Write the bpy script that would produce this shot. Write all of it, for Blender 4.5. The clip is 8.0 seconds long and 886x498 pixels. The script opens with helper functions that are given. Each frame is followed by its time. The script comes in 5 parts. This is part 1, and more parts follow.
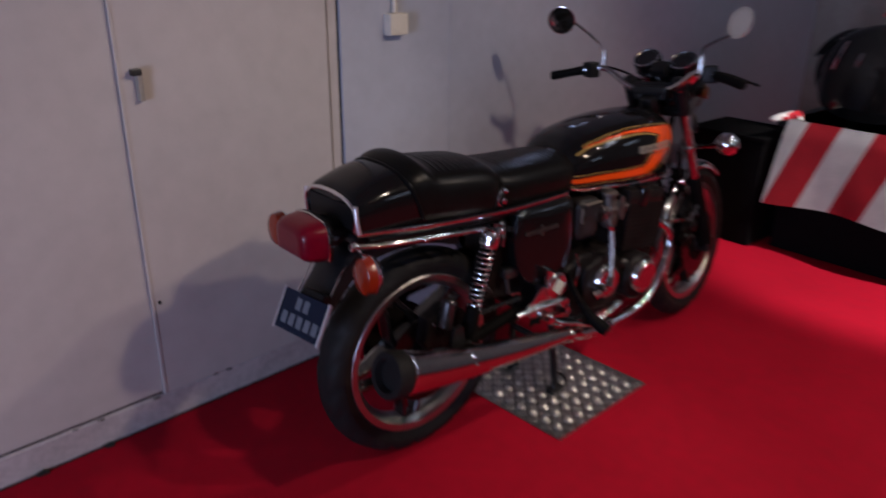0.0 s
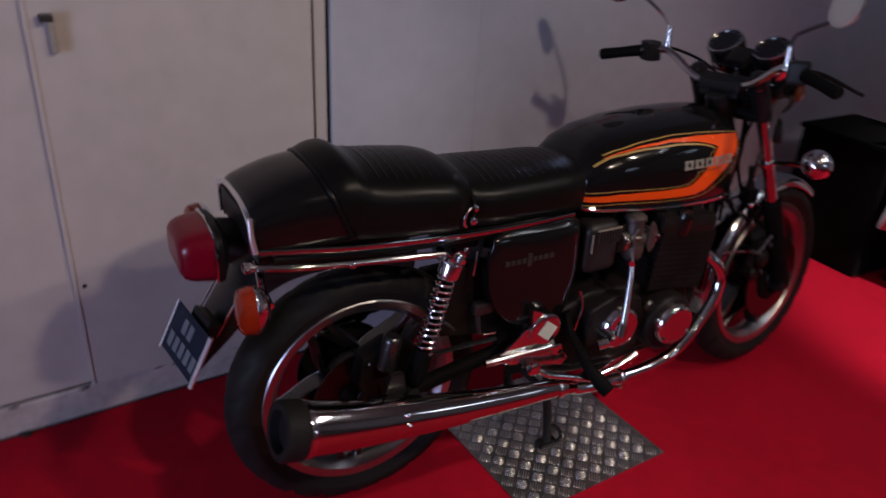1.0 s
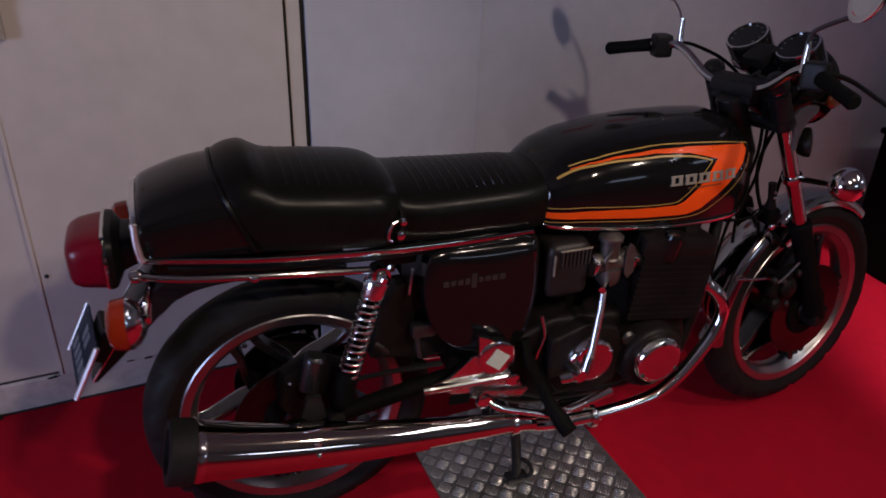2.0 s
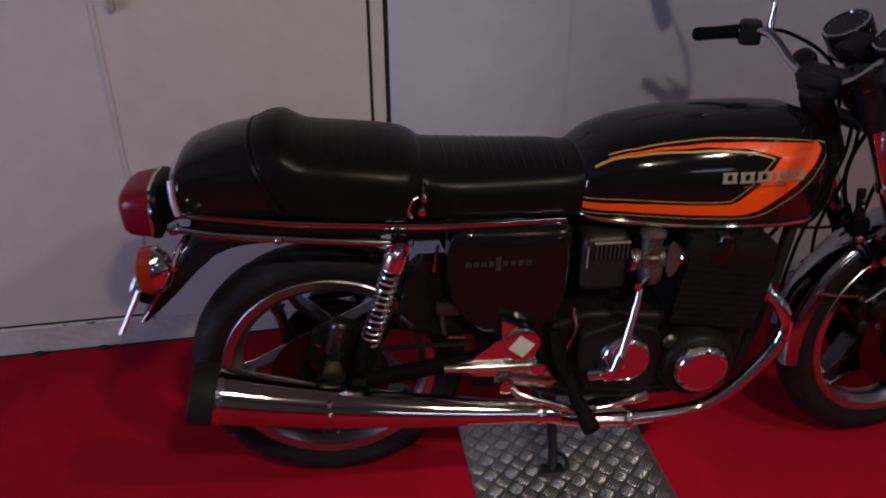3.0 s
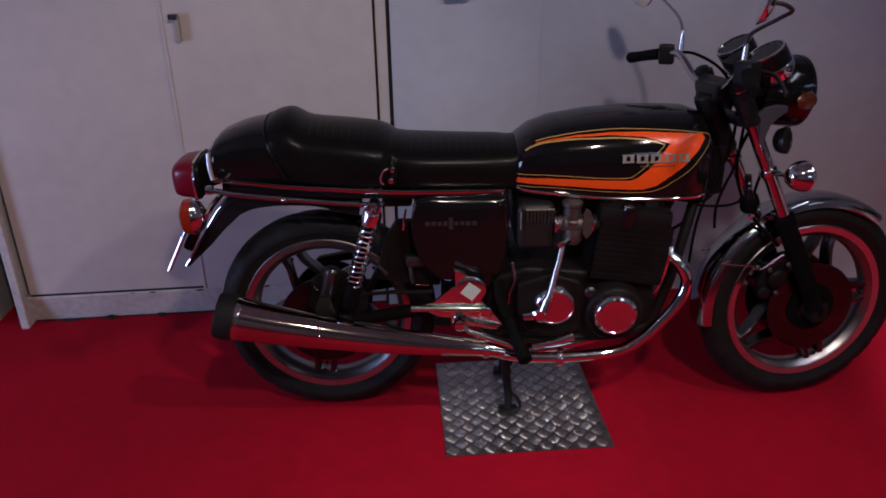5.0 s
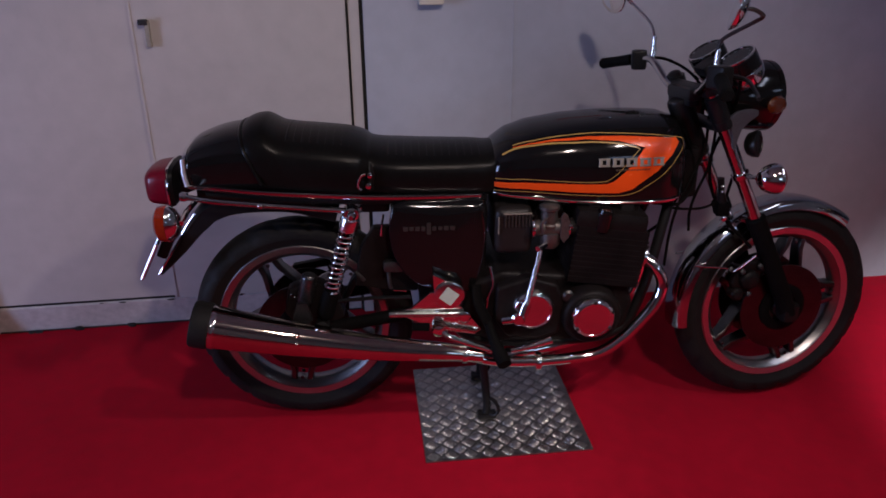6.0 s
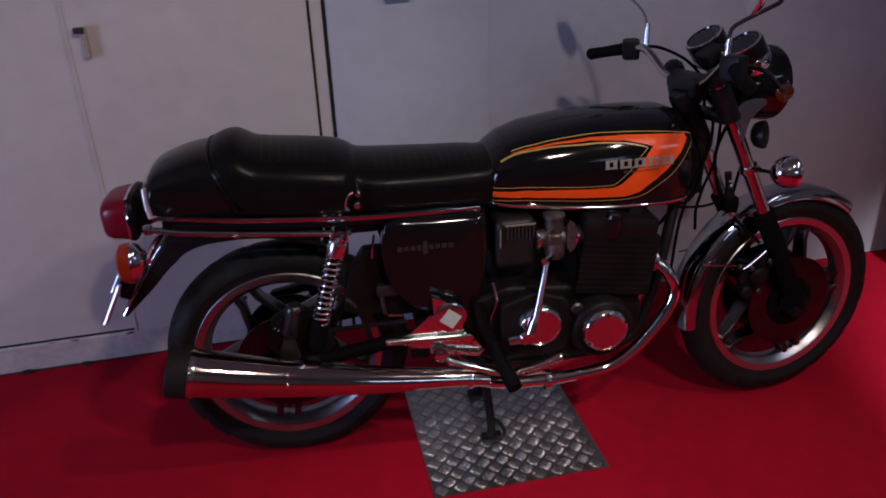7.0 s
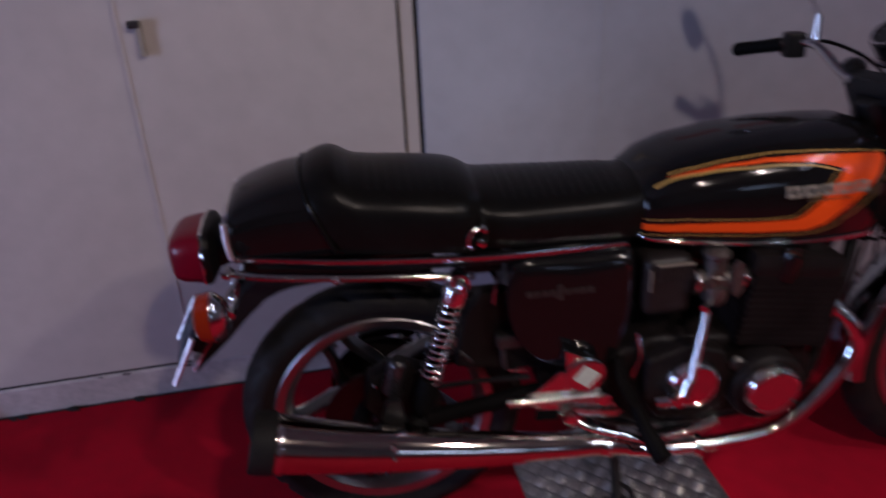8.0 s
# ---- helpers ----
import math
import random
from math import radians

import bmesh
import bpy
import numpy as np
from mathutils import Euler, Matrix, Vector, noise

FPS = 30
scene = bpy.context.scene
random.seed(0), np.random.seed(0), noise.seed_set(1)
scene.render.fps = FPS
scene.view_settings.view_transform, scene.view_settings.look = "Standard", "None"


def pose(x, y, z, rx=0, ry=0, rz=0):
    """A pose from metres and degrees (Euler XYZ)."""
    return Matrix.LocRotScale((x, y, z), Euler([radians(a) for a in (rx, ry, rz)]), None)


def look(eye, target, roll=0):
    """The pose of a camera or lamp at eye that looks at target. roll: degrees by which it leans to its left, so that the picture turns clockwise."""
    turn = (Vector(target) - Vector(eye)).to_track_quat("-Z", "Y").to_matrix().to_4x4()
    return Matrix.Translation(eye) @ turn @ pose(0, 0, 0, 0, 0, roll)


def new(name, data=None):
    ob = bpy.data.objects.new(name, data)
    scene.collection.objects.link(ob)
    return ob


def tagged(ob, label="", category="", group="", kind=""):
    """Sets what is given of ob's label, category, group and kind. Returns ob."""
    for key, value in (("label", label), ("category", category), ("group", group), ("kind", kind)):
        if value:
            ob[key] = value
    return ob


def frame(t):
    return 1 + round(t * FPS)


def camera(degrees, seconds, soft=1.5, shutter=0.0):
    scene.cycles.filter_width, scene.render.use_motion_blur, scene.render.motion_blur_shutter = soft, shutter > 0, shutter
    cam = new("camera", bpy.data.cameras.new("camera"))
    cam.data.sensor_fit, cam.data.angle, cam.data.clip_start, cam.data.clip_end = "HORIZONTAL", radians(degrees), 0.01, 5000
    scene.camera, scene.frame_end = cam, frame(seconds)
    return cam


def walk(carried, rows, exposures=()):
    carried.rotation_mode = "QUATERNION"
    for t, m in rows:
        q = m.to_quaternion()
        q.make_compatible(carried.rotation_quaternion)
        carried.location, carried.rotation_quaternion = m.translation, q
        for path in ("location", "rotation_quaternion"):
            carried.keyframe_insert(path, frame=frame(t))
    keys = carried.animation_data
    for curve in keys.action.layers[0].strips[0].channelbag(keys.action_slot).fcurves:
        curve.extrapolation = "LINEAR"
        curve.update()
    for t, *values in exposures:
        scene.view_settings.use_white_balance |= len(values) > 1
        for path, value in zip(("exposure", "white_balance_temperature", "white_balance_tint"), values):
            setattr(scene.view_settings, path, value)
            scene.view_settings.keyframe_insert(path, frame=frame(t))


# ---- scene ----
cam = camera(61.1, 8.0, soft=1.75, shutter=0.6)
PATH = [
    (0, (-1.196, -1.588, 1.462), (0.008, -0.175, 0.717), 0.5),
    (0.2, (-1.064, -1.505, 1.455), (0.078, -0.039, 0.717), -0.2),
    (0.5, (-0.881, -1.421, 1.47), (0.283, 0.009, 0.697), -0.2),
    (0.8, (-0.685, -1.395, 1.464), (0.347, 0.091, 0.612), -0.2),
    (1, (-0.56, -1.422, 1.464), (0.345, 0.128, 0.582), 3.1),
    (1.2, (-0.447, -1.452, 1.472), (0.319, 0.156, 0.562), 2.9),
    (1.5, (-0.317, -1.457, 1.459), (0.319, 0.2, 0.537), 1.0),
    (1.7, (-0.232, -1.415, 1.46), (0.419, 0.237, 0.54), 1.4),
    (2.8, (0.083, -1.436, 1.451), (0.396, 0.287, 0.485), 2.0),
    (3, (0.156, -1.494, 1.453), (0.342, 0.247, 0.487), 0.1),
    (3.2, (0.183, -1.566, 1.446), (0.312, 0.2, 0.515), -1.7),
    (3.5, (0.176, -1.657, 1.443), (0.344, 0.129, 0.558), -2.1),
    (3.7, (0.191, -1.738, 1.463), (0.419, 0.041, 0.579), -1.8),
    (4, (0.188, -1.842, 1.473), (0.452, -0.071, 0.583), -0.5),
    (4.2, (0.239, -1.894, 1.474), (0.459, -0.102, 0.614), 0.2),
    (4.5, (0.331, -1.959, 1.467), (0.432, -0.146, 0.628), 1.0),
    (4.7, (0.353, -2.005, 1.461), (0.397, -0.192, 0.618), 0.3),
    (5, (0.379, -2.044, 1.448), (0.392, -0.222, 0.624), -1.0),
    (5.2, (0.365, -2.056, 1.457), (0.415, -0.232, 0.638), -1.1),
    (6.3, (0.341, -2.024, 1.435), (0.441, -0.195, 0.632), -0.5),
    (6.5, (0.321, -1.972, 1.451), (0.429, -0.165, 0.601), -0.6),
    (7, (0.225, -1.832, 1.452), (0.476, -0.038, 0.604), -2.2),
    (7.2, (0.179, -1.776, 1.449), (0.486, 0.006, 0.594), -1.4),
    (7.5, (0.14, -1.673, 1.429), (0.455, 0.092, 0.544), -0.5),
    (7.7, (0.102, -1.592, 1.411), (0.388, 0.178, 0.528), -1.5),
    (8, (0.042, -1.441, 1.437), (0.234, 0.335, 0.546), -2.8),
]
walk(cam, [(t, look(eye, target, roll)) for t, eye, target, roll in PATH], [(0, 0.08, 6500, 10), (0.8, 0, 6500, 10), (4.0, 0, 6450, 10), (5.0, 0, 6000, 15), (6.5, -0.05, 5970, 15), (8.0, -0.15, 5950, 15)])

# ---- world and lights ----
world = bpy.data.worlds.new("world")
scene.world = world
world.use_nodes = True
world.node_tree.nodes["Background"].inputs[0].default_value = (0.02, 0.02, 0.025, 1)
world.node_tree.nodes["Background"].inputs[1].default_value = 0.3


def lamp(name, kind, m, energy, color):
    data = bpy.data.lights.new(name, kind)
    data.energy, data.color = energy, color
    new(name, data).matrix_world = m
    return data


# ceiling spotlights, the key one warm, a cool fluorescent tube, daylight from the open doorway in the west wall, and
# two unseen spots added for what the chrome mirrors
spot = lamp("spot_lamp", "SPOT", look((0.85, -2.5, 2.95), (0.2, -0.08, 0.3)), 130, (1.0, 0.80, 0.65))
spot.spot_size, spot.spot_blend, spot.shadow_soft_size = radians(74), 0.6, 0.085
second = lamp("second_spot_lamp", "SPOT", look((1.75, -1.72, 2.7), (-0.15, 0.0, 0.3)), 74, (1.0, 0.82, 0.70))
second.spot_size, second.spot_blend, second.shadow_soft_size = radians(48), 0.6, 0.05
third = lamp("third_spot_lamp", "SPOT", look((2.0, -1.9, 3.1), (1.05, -1.0, 0.0)), 105, (1.0, 0.84, 0.74))
third.spot_size, third.spot_blend, third.shadow_soft_size = radians(44), 0.7, 0.06
tube_light = lamp("tube_lamp", "AREA", look((2.9, -1.7, 3.35), (2.4, -0.9, 0.0)) @ Matrix.Rotation(radians(58), 4, "Z"), 9, (0.84, 0.88, 1.0))
tube_light.shape, tube_light.size, tube_light.size_y = "RECTANGLE", 1.8, 0.08
table_spot = lamp("table_spot_lamp", "SPOT", look((2.2, -2.4, 3.2), (2.8, -0.75, 0.5)), 820, (1.0, 0.95, 0.92))
table_spot.spot_size, table_spot.spot_blend, table_spot.shadow_soft_size = radians(37), 0.5, 0.08
# unseen spot, added so that the chrome mirrors a warm lit south wall
wall_fill = lamp("unseen_wall_fill_lamp", "SPOT", look((0.2, -4.3, 3.3), (-0.2, -6.4, 1.5)), 18, (1.0, 0.82, 0.68))
wall_fill.spot_size, wall_fill.spot_blend, wall_fill.shadow_soft_size = radians(95), 0.7, 0.08
# another unseen spot, added to brighten the carpet mirrored in the chrome
floor_fill = lamp("unseen_floor_fill_lamp", "SPOT", look((-0.6, -4.4, 3.3), (-0.1, -2.9, 0.0)), 60, (1.0, 0.82, 0.66))
floor_fill.spot_size, floor_fill.spot_blend, floor_fill.shadow_soft_size = radians(70), 0.7, 0.08
window_day = lamp("window_daylight", "AREA", look((3.2, -6.66, 2.2), (0.6, 0.0, 0.8)), 9, (0.62, 0.74, 1.0))
window_day.shape, window_day.size, window_day.size_y = "RECTANGLE", 1.3, 0.5
high_day = lamp("high_window_daylight", "AREA", look((4.56, -3.2, 2.75), (0.2, 0.0, 0.5)), 4, (0.62, 0.74, 1.0))
high_day.shape, high_day.size, high_day.size_y = "RECTANGLE", 0.8, 0.35
day = lamp("daylight", "AREA", look((-4.95, -2.3, 1.06), (0.5, 0.0, 0.9)), 132, (0.50, 0.62, 1.0))
day.shape, day.size, day.size_y = "RECTANGLE", 1.1, 2.0
scene.view_settings.exposure = 0.0


# ---- materials ----
def material(name, color, rough=0.5, metal=0.0, vary=0.15, scale=8.0, bump=0.0, bump_scale=200.0, coat=0.0, second=None, spec=0.5):
    """A surface with colour and roughness that vary at two scales, and fine relief."""
    m = bpy.data.materials.new(name)
    m.use_nodes = True
    nt = m.node_tree
    n, link = nt.nodes, nt.links.new
    b = n["Principled BSDF"]
    co = n.new("ShaderNodeTexCoord")
    big, fine = n.new("ShaderNodeTexNoise"), n.new("ShaderNodeTexNoise")
    for t, s in ((big, scale), (fine, scale * 9)):
        link(co.outputs["Object"], t.inputs["Vector"])
        t.inputs["Scale"].default_value, t.inputs["Detail"].default_value = s, 5
    both = n.new("ShaderNodeMath")
    both.operation = "ADD"
    link(big.outputs["Fac"], both.inputs[0])
    link(fine.outputs["Fac"], both.inputs[1])
    ramp = n.new("ShaderNodeMapRange")
    ramp.inputs[1].default_value, ramp.inputs[2].default_value = 0.7, 1.3
    link(both.outputs[0], ramp.inputs[0])
    mix = n.new("ShaderNodeMix")
    mix.data_type = "RGBA"
    dark = second or tuple(c * (1 - vary) for c in color)
    light = tuple(min(1, c * (1 + vary * 0.5)) for c in color)
    mix.inputs[6].default_value, mix.inputs[7].default_value = (*dark, 1), (*light, 1)
    link(ramp.outputs[0], mix.inputs[0])
    link(mix.outputs[2], b.inputs["Base Color"])
    rr = n.new("ShaderNodeMapRange")
    rr.inputs[3].default_value, rr.inputs[4].default_value = max(0.02, rough * 0.8), min(1, rough * 1.25)
    link(fine.outputs["Fac"], rr.inputs[0])
    link(rr.outputs[0], b.inputs["Roughness"])
    b.inputs["Metallic"].default_value = metal
    b.inputs["Specular IOR Level"].default_value = spec
    b.inputs["Coat Weight"].default_value, b.inputs["Coat Roughness"].default_value = coat, 0.04
    if bump:
        t, bp = n.new("ShaderNodeTexNoise"), n.new("ShaderNodeBump")
        link(co.outputs["Object"], t.inputs["Vector"])
        t.inputs["Scale"].default_value, t.inputs["Detail"].default_value = bump_scale, 4
        bp.inputs["Strength"].default_value, bp.inputs["Distance"].default_value = bump, 0.002
        link(t.outputs["Fac"], bp.inputs["Height"])
        link(bp.outputs["Normal"], b.inputs["Normal"])
    return m


MOULD = material("trim_chrome", (0.56, 0.54, 0.53), 0.1, 1.0, 0.06, 9, 0.03, 40)
CHROME = material("chrome", (0.74, 0.73, 0.72), 0.07, 1.0, 0.06, 6, 0.02, 30)
SATIN = material("worn_chrome", (0.62, 0.56, 0.51), 0.05, 1.0, 0.12, 7, 0.03, 16)
BRIGHT = material("bright_chrome", (0.86, 0.86, 0.86), 0.17, 1.0, 0.08, 20, 0.03, 40)
BEAD = material("pale_beading", (0.9, 0.9, 0.92), 0.38, 1.0, 0.05, 20)
LATCH = material("dull_latch", (0.30, 0.265, 0.22), 0.5, 0.0, 0.2, 30)
ALLOY = material("polished_alloy", (0.74, 0.72, 0.70), 0.16, 1.0, 0.15, 12, 0.05, 120)
DULL = material("dull_alloy", (0.085, 0.083, 0.082), 0.42, 0.9, 0.3, 20, 0.15, 160)
PAINT = material("black_paint", (0.006, 0.0055, 0.0058), 0.1, 0.0, 0.2, 5, spec=0.35)
BLACK = material("black_enamel", (0.009, 0.0085, 0.009), 0.34, 0.0, 0.3, 15, 0.1, 150, spec=0.28)
ENGINE = material("engine_black", (0.0102, 0.0080, 0.0080), 0.42, 0.0, 0.4, 18, 0.15, 120, spec=0.11)
SOOT = material("heat_worn_black", (0.0088, 0.0062, 0.0062), 0.6, 0.0, 0.5, 14, 0.2, 120, spec=0.05)
DARK = material("sooty_black", (0.0055, 0.005, 0.005), 0.6, 0.0, 0.4, 18, 0.2, 120, spec=0.03)
RUBBER = material("tyre_rubber", (0.0125, 0.0115, 0.0115), 0.58, 0.0, 0.3, 14, 0.25, 180, spec=0.14)
PLASTIC = material("black_plastic", (0.0065, 0.006, 0.0062), 0.42, 0.0, 0.2, 20, 0.1, 300, spec=0.2)
VINYL = material("seat_vinyl", (0.006, 0.0056, 0.0054), 0.3, 0.0, 0.3, 9, 0.05, 420, spec=0.11)
ORANGE = material("orange_paint", (0.82, 0.085, 0.006), 0.25, 0.0, 0.06, 4, coat=0.7)
GOLD = material("gold_line", (0.44, 0.27, 0.07), 0.3, 0.0, 0.1, 10, coat=0.5)
RED_LENS = material("red_lens", (0.15, 0.001, 0.011), 0.3, 0.0, 0.2, 20, 0.1, 90, coat=0.1, spec=0.3)
AMBER = material("amber_lens", (0.25, 0.02, 0.004), 0.15, 0.0, 0.15, 20, 0.1, 90, coat=0.6)
SILVER = material("silver_badge", (0.30, 0.27, 0.22), 0.4, 0.25, 0.2, 40)
FAINT = material("worn_silver", (0.045, 0.037, 0.033), 0.45, 0.4, 0.3, 60)
STICKER = material("pale_sticker", (0.50, 0.56, 0.47), 0.55, 0.0, 0.12, 60)
DIAL = material("dial_face", (0.009, 0.009, 0.0105), 0.3, 0.0, 0.1, 30, coat=0.35, spec=0.2)
MIRROR = material("mirror_glass", (0.8, 0.8, 0.8), 0.03, 1.0, 0.02, 5)
NUMBER = material("dark_plate", (0.010, 0.015, 0.03), 0.6, 0.0, 0.2, 15, spec=0.15)
GREY = material("plate_marks", (0.14, 0.15, 0.17), 0.6, 0.0, 0.2, 40)
GLASS = material("headlamp_glass", (0.5, 0.5, 0.5), 0.1, 0.6, 0.1, 30)
CARPET = material("red_carpet", (0.355, 0.0032, 0.0175), 0.78, 0.0, 0.18, 2.2, 0.35, 380, spec=0.10)
CREAM = material("cream_paint", (0.475, 0.43, 0.41), 0.6, 0.0, 0.09, 1.6, 0.12, 60)
WHITE = material("white_wall_paint", (0.405, 0.412, 0.468), 0.65, 0.0, 0.09, 1.8, 0.2, 70)
TRIM = material("old_white_trim", (0.50, 0.46, 0.45), 0.6, 0.0, 0.25, 4, 0.3, 45)
GAP = material("dark_gap", (0.01, 0.009, 0.008), 0.9, 0.0, 0.3, 10)
IVORY = material("ivory_plastic", (0.66, 0.60, 0.50), 0.4, 0.0, 0.1, 20)
SHED = material("grey_plaster", (0.32, 0.29, 0.26), 0.8, 0.0, 0.2, 1.5, 0.2, 40)
TREAD = material("aluminium_tread", (0.36, 0.35, 0.34), 0.4, 1.0, 0.35, 9, 0.2, 150)
PAD = material("worn_tread_bar", (0.72, 0.70, 0.68), 0.34, 1.0, 0.2, 14, 0.1, 150)
CURTAIN = material("black_fabric", (0.004, 0.0036, 0.004), 0.9, 0.0, 0.3, 10, 0.3, 300, spec=0.05)
YELLOW = material("yellow_paint", (0.5, 0.27, 0.03), 0.4, 0.0, 0.1, 10)
CLOTH_RED = material("red_cloth", (0.52, 0.012, 0.025), 0.85, 0.0, 0.15, 12, 0.3, 500)
CLOTH_WHITE = material("white_cloth", (0.70, 0.66, 0.64), 0.85, 0.0, 0.12, 12, 0.3, 500)


# ---- mesh helpers ----
def thing(name, label, category, group="", at=(0, 0, 0)):
    ob = tagged(new(name), label, category, group)
    ob.location = at
    return ob


def part(name, bm, mat, parent, label="", xf=None, kind="", sharp=38):
    """Links a bmesh as one mesh object under a thing or a part."""
    if xf is not None:
        bm.transform(xf)
    bmesh.ops.recalc_face_normals(bm, faces=bm.faces)
    for f in bm.faces:
        f.smooth = True
    for e in bm.edges:
        if len(e.link_faces) == 2 and e.calc_face_angle() > radians(sharp):
            e.smooth = False
    me = bpy.data.meshes.new(name)
    bm.to_mesh(me)
    bm.free()
    me.materials.append(mat)
    ob = new(name, me)
    ob.parent = parent
    even = ob.modifiers.new("even_normals", "WEIGHTED_NORMAL")
    even.keep_sharp = True
    return tagged(ob, label, kind=kind)


def group_part(name, parent, label=""):
    ob = new(name)
    ob.parent = parent
    return tagged(ob, label)


def smooth_path(pts, n=6):
    """Catmull-Rom through the points."""
    p = [Vector(q) for q in pts]
    p = [2 * p[0] - p[1]] + p + [2 * p[-1] - p[-2]]
    out = []
    for i in range(1, len(p) - 2):
        a, b, c, d = p[i - 1 : i + 3]
        for k in range(n):
            t = k / n
            out.append(0.5 * (2 * b + (c - a) * t + (2 * a - 5 * b + 4 * c - d) * t * t + (3 * b - a - 3 * c + d) * t**3))
    return out + [p[-2]]


def loft(bm, rings, cap=True, closed=True):
    rows = [[bm.verts.new(v) for v in r] for r in rings]
    n = len(rows[0])
    for a, b in zip(rows, rows[1:]):
        for k in range(n if closed else n - 1):
            bm.faces.new((a[k], a[(k + 1) % n], b[(k + 1) % n], b[k]))
    if cap:
        bm.faces.new(rows[0][::-1])
        bm.faces.new(rows[-1])
    return bm


def tube(pts, r, seg=10, curve=0, bm=None, flat=1.0):
    """A round bar along points; r is one radius or one for each point."""
    bm = bm or bmesh.new()
    rs = r if isinstance(r, (list, tuple)) else [r] * len(pts)
    if curve:
        n = len(pts)
        p = smooth_path(pts, curve)
        rs = [float(np.interp(k / curve, range(n), rs)) for k in range(len(p))]
    else:
        p = [Vector(q) for q in pts]
    d = (p[1] - p[0]).normalized()
    side = d.orthogonal().normalized()
    rings = []
    for k, q in enumerate(p):
        d = (p[min(k + 1, len(p) - 1)] - p[max(k - 1, 0)]).normalized()
        side = (side - d * side.dot(d)).normalized()
        up = d.cross(side)
        rings.append([q + rs[k] * (math.cos(a) * side + flat * math.sin(a) * up) for a in (2 * math.pi * i / seg for i in range(seg))])
    return loft(bm, rings)


def strip(pts, h, w, side, curve=5):
    """A flat moulding along points: h high, w thick, its face turned to one side."""
    rings = []
    for q in smooth_path(pts, curve):
        rings.append([q + Vector((0, side * u * w, v * h)) for u, v in ((0, -0.5), (0.55, -0.5), (0.85, -0.3), (1.0, 0.0), (1.05, 0.3), (0.85, 0.48), (0, 0.5))])
    return loft(bmesh.new(), rings)


def frame_to(origin, axis):
    """A matrix that lays local z along an axis."""
    return Matrix.Translation(origin) @ Vector(axis).to_track_quat("Z", "Y").to_matrix().to_4x4()


def lathe(profile, m, seg=32, bm=None, closed=False):
    """Turns (radius, height) pairs round local z; closed joins the last ring to the first."""
    bm = bm or bmesh.new()
    rings = [[m @ Vector((r * math.cos(2 * math.pi * k / seg), r * math.sin(2 * math.pi * k / seg), h)) for k in range(seg)] for r, h in profile]
    rows = [[bm.verts.new(v) for v in r] for r in rings]
    if closed:
        rows.append(rows[0])
    for a, b in zip(rows, rows[1:]):
        for k in range(seg):
            bm.faces.new((a[k], a[(k + 1) % seg], b[(k + 1) % seg], b[k]))
    if not closed:
        for row in (rows[0], rows[-1]):
            bm.faces.new(row)
    return bm


def box(c, size, bevel=0.004, m=None, bm=None, seg=2):
    own = bmesh.new()
    bmesh.ops.create_cube(own, size=1)
    own.transform((m or Matrix()) @ Matrix.Translation(c) @ Matrix.Diagonal((*size, 1)))
    if bevel:
        bmesh.ops.bevel(own, geom=list(own.edges), offset=bevel, segments=seg, affect="EDGES", profile=0.6)
    return own if bm is None else join(bm, own)


def join(bm, other):
    me = bpy.data.meshes.new("tmp")
    other.to_mesh(me)
    other.free()
    bm.from_mesh(me)
    bpy.data.meshes.remove(me)
    return bm


def prism(poly, y0, y1, bevel=0.004, seg=2):
    """A polygon in x and z, thick from y0 to y1."""
    bm = bmesh.new()
    a = [bm.verts.new((x, y0, z)) for x, z in poly]
    b = [bm.verts.new((x, y1, z)) for x, z in poly]
    n = len(a)
    bm.faces.new(a)
    bm.faces.new(b[::-1])
    for k in range(n):
        bm.faces.new((a[k], b[k], b[(k + 1) % n], a[(k + 1) % n]))
    bmesh.ops.recalc_face_normals(bm, faces=bm.faces)
    if bevel:
        bmesh.ops.bevel(bm, geom=list(bm.edges), offset=bevel, segments=seg, affect="EDGES", profile=0.6)
    return bm


def mirrored(p):
    return [(x, -y, z) for x, y, z in p]


# ---- the room ----
WALL = pose(0, 0.61, 0, 0, 0, math.degrees(math.atan(0.075)))  # local x runs along the north wall, local -y faces the room


def structure(name, label, bm, mat, category="wall", m=None):
    return tagged(part(name, bm, mat, None, label, m), category=category, kind="structure")


structure("floor", "red carpet floor, slightly worn", box((-0.2, -2.9, -0.05), (10.4, 8.2, 0.1), 0), CARPET, "floor")
structure("wall_north", "bluish white painted wall behind the motorcycle", box((2.365, 0.1, 1.75), (4.27, 0.2, 3.7), 0.003), WHITE, "wall", WALL)
structure("wall_north_side", "plain wall beyond the door panels", box((-3.3, 0.1, 1.75), (3.9, 0.2, 3.7), 0.003), SHED, "wall", WALL)
structure("wall_north_top", "cream wall over the door panels", box((-0.545, 0.1, 2.83), (1.55, 0.2, 1.54), 0.003), CREAM, "wall", WALL)
w = box((4.5, -2.9, 1.235), (0.2, 8.0, 2.67), 0)
box((4.5, -2.9, 3.265), (0.2, 8.0, 0.67), 0, bm=w)
box((4.5, -0.84, 2.75), (0.2, 3.88, 0.36), 0, bm=w)
box((4.5, -5.26, 2.75), (0.2, 3.28, 0.36), 0, bm=w)
structure("wall_east", "grey plaster wall with a high window opening", w, SHED)
w = box((-0.2, -6.6, 0.92), (10.4, 0.2, 2.04), 0)
box((-0.2, -6.6, 3.03), (10.4, 0.2, 1.14), 0, bm=w)
box((-1.44, -6.6, 2.2), (7.92, 0.2, 0.52), 0, bm=w)
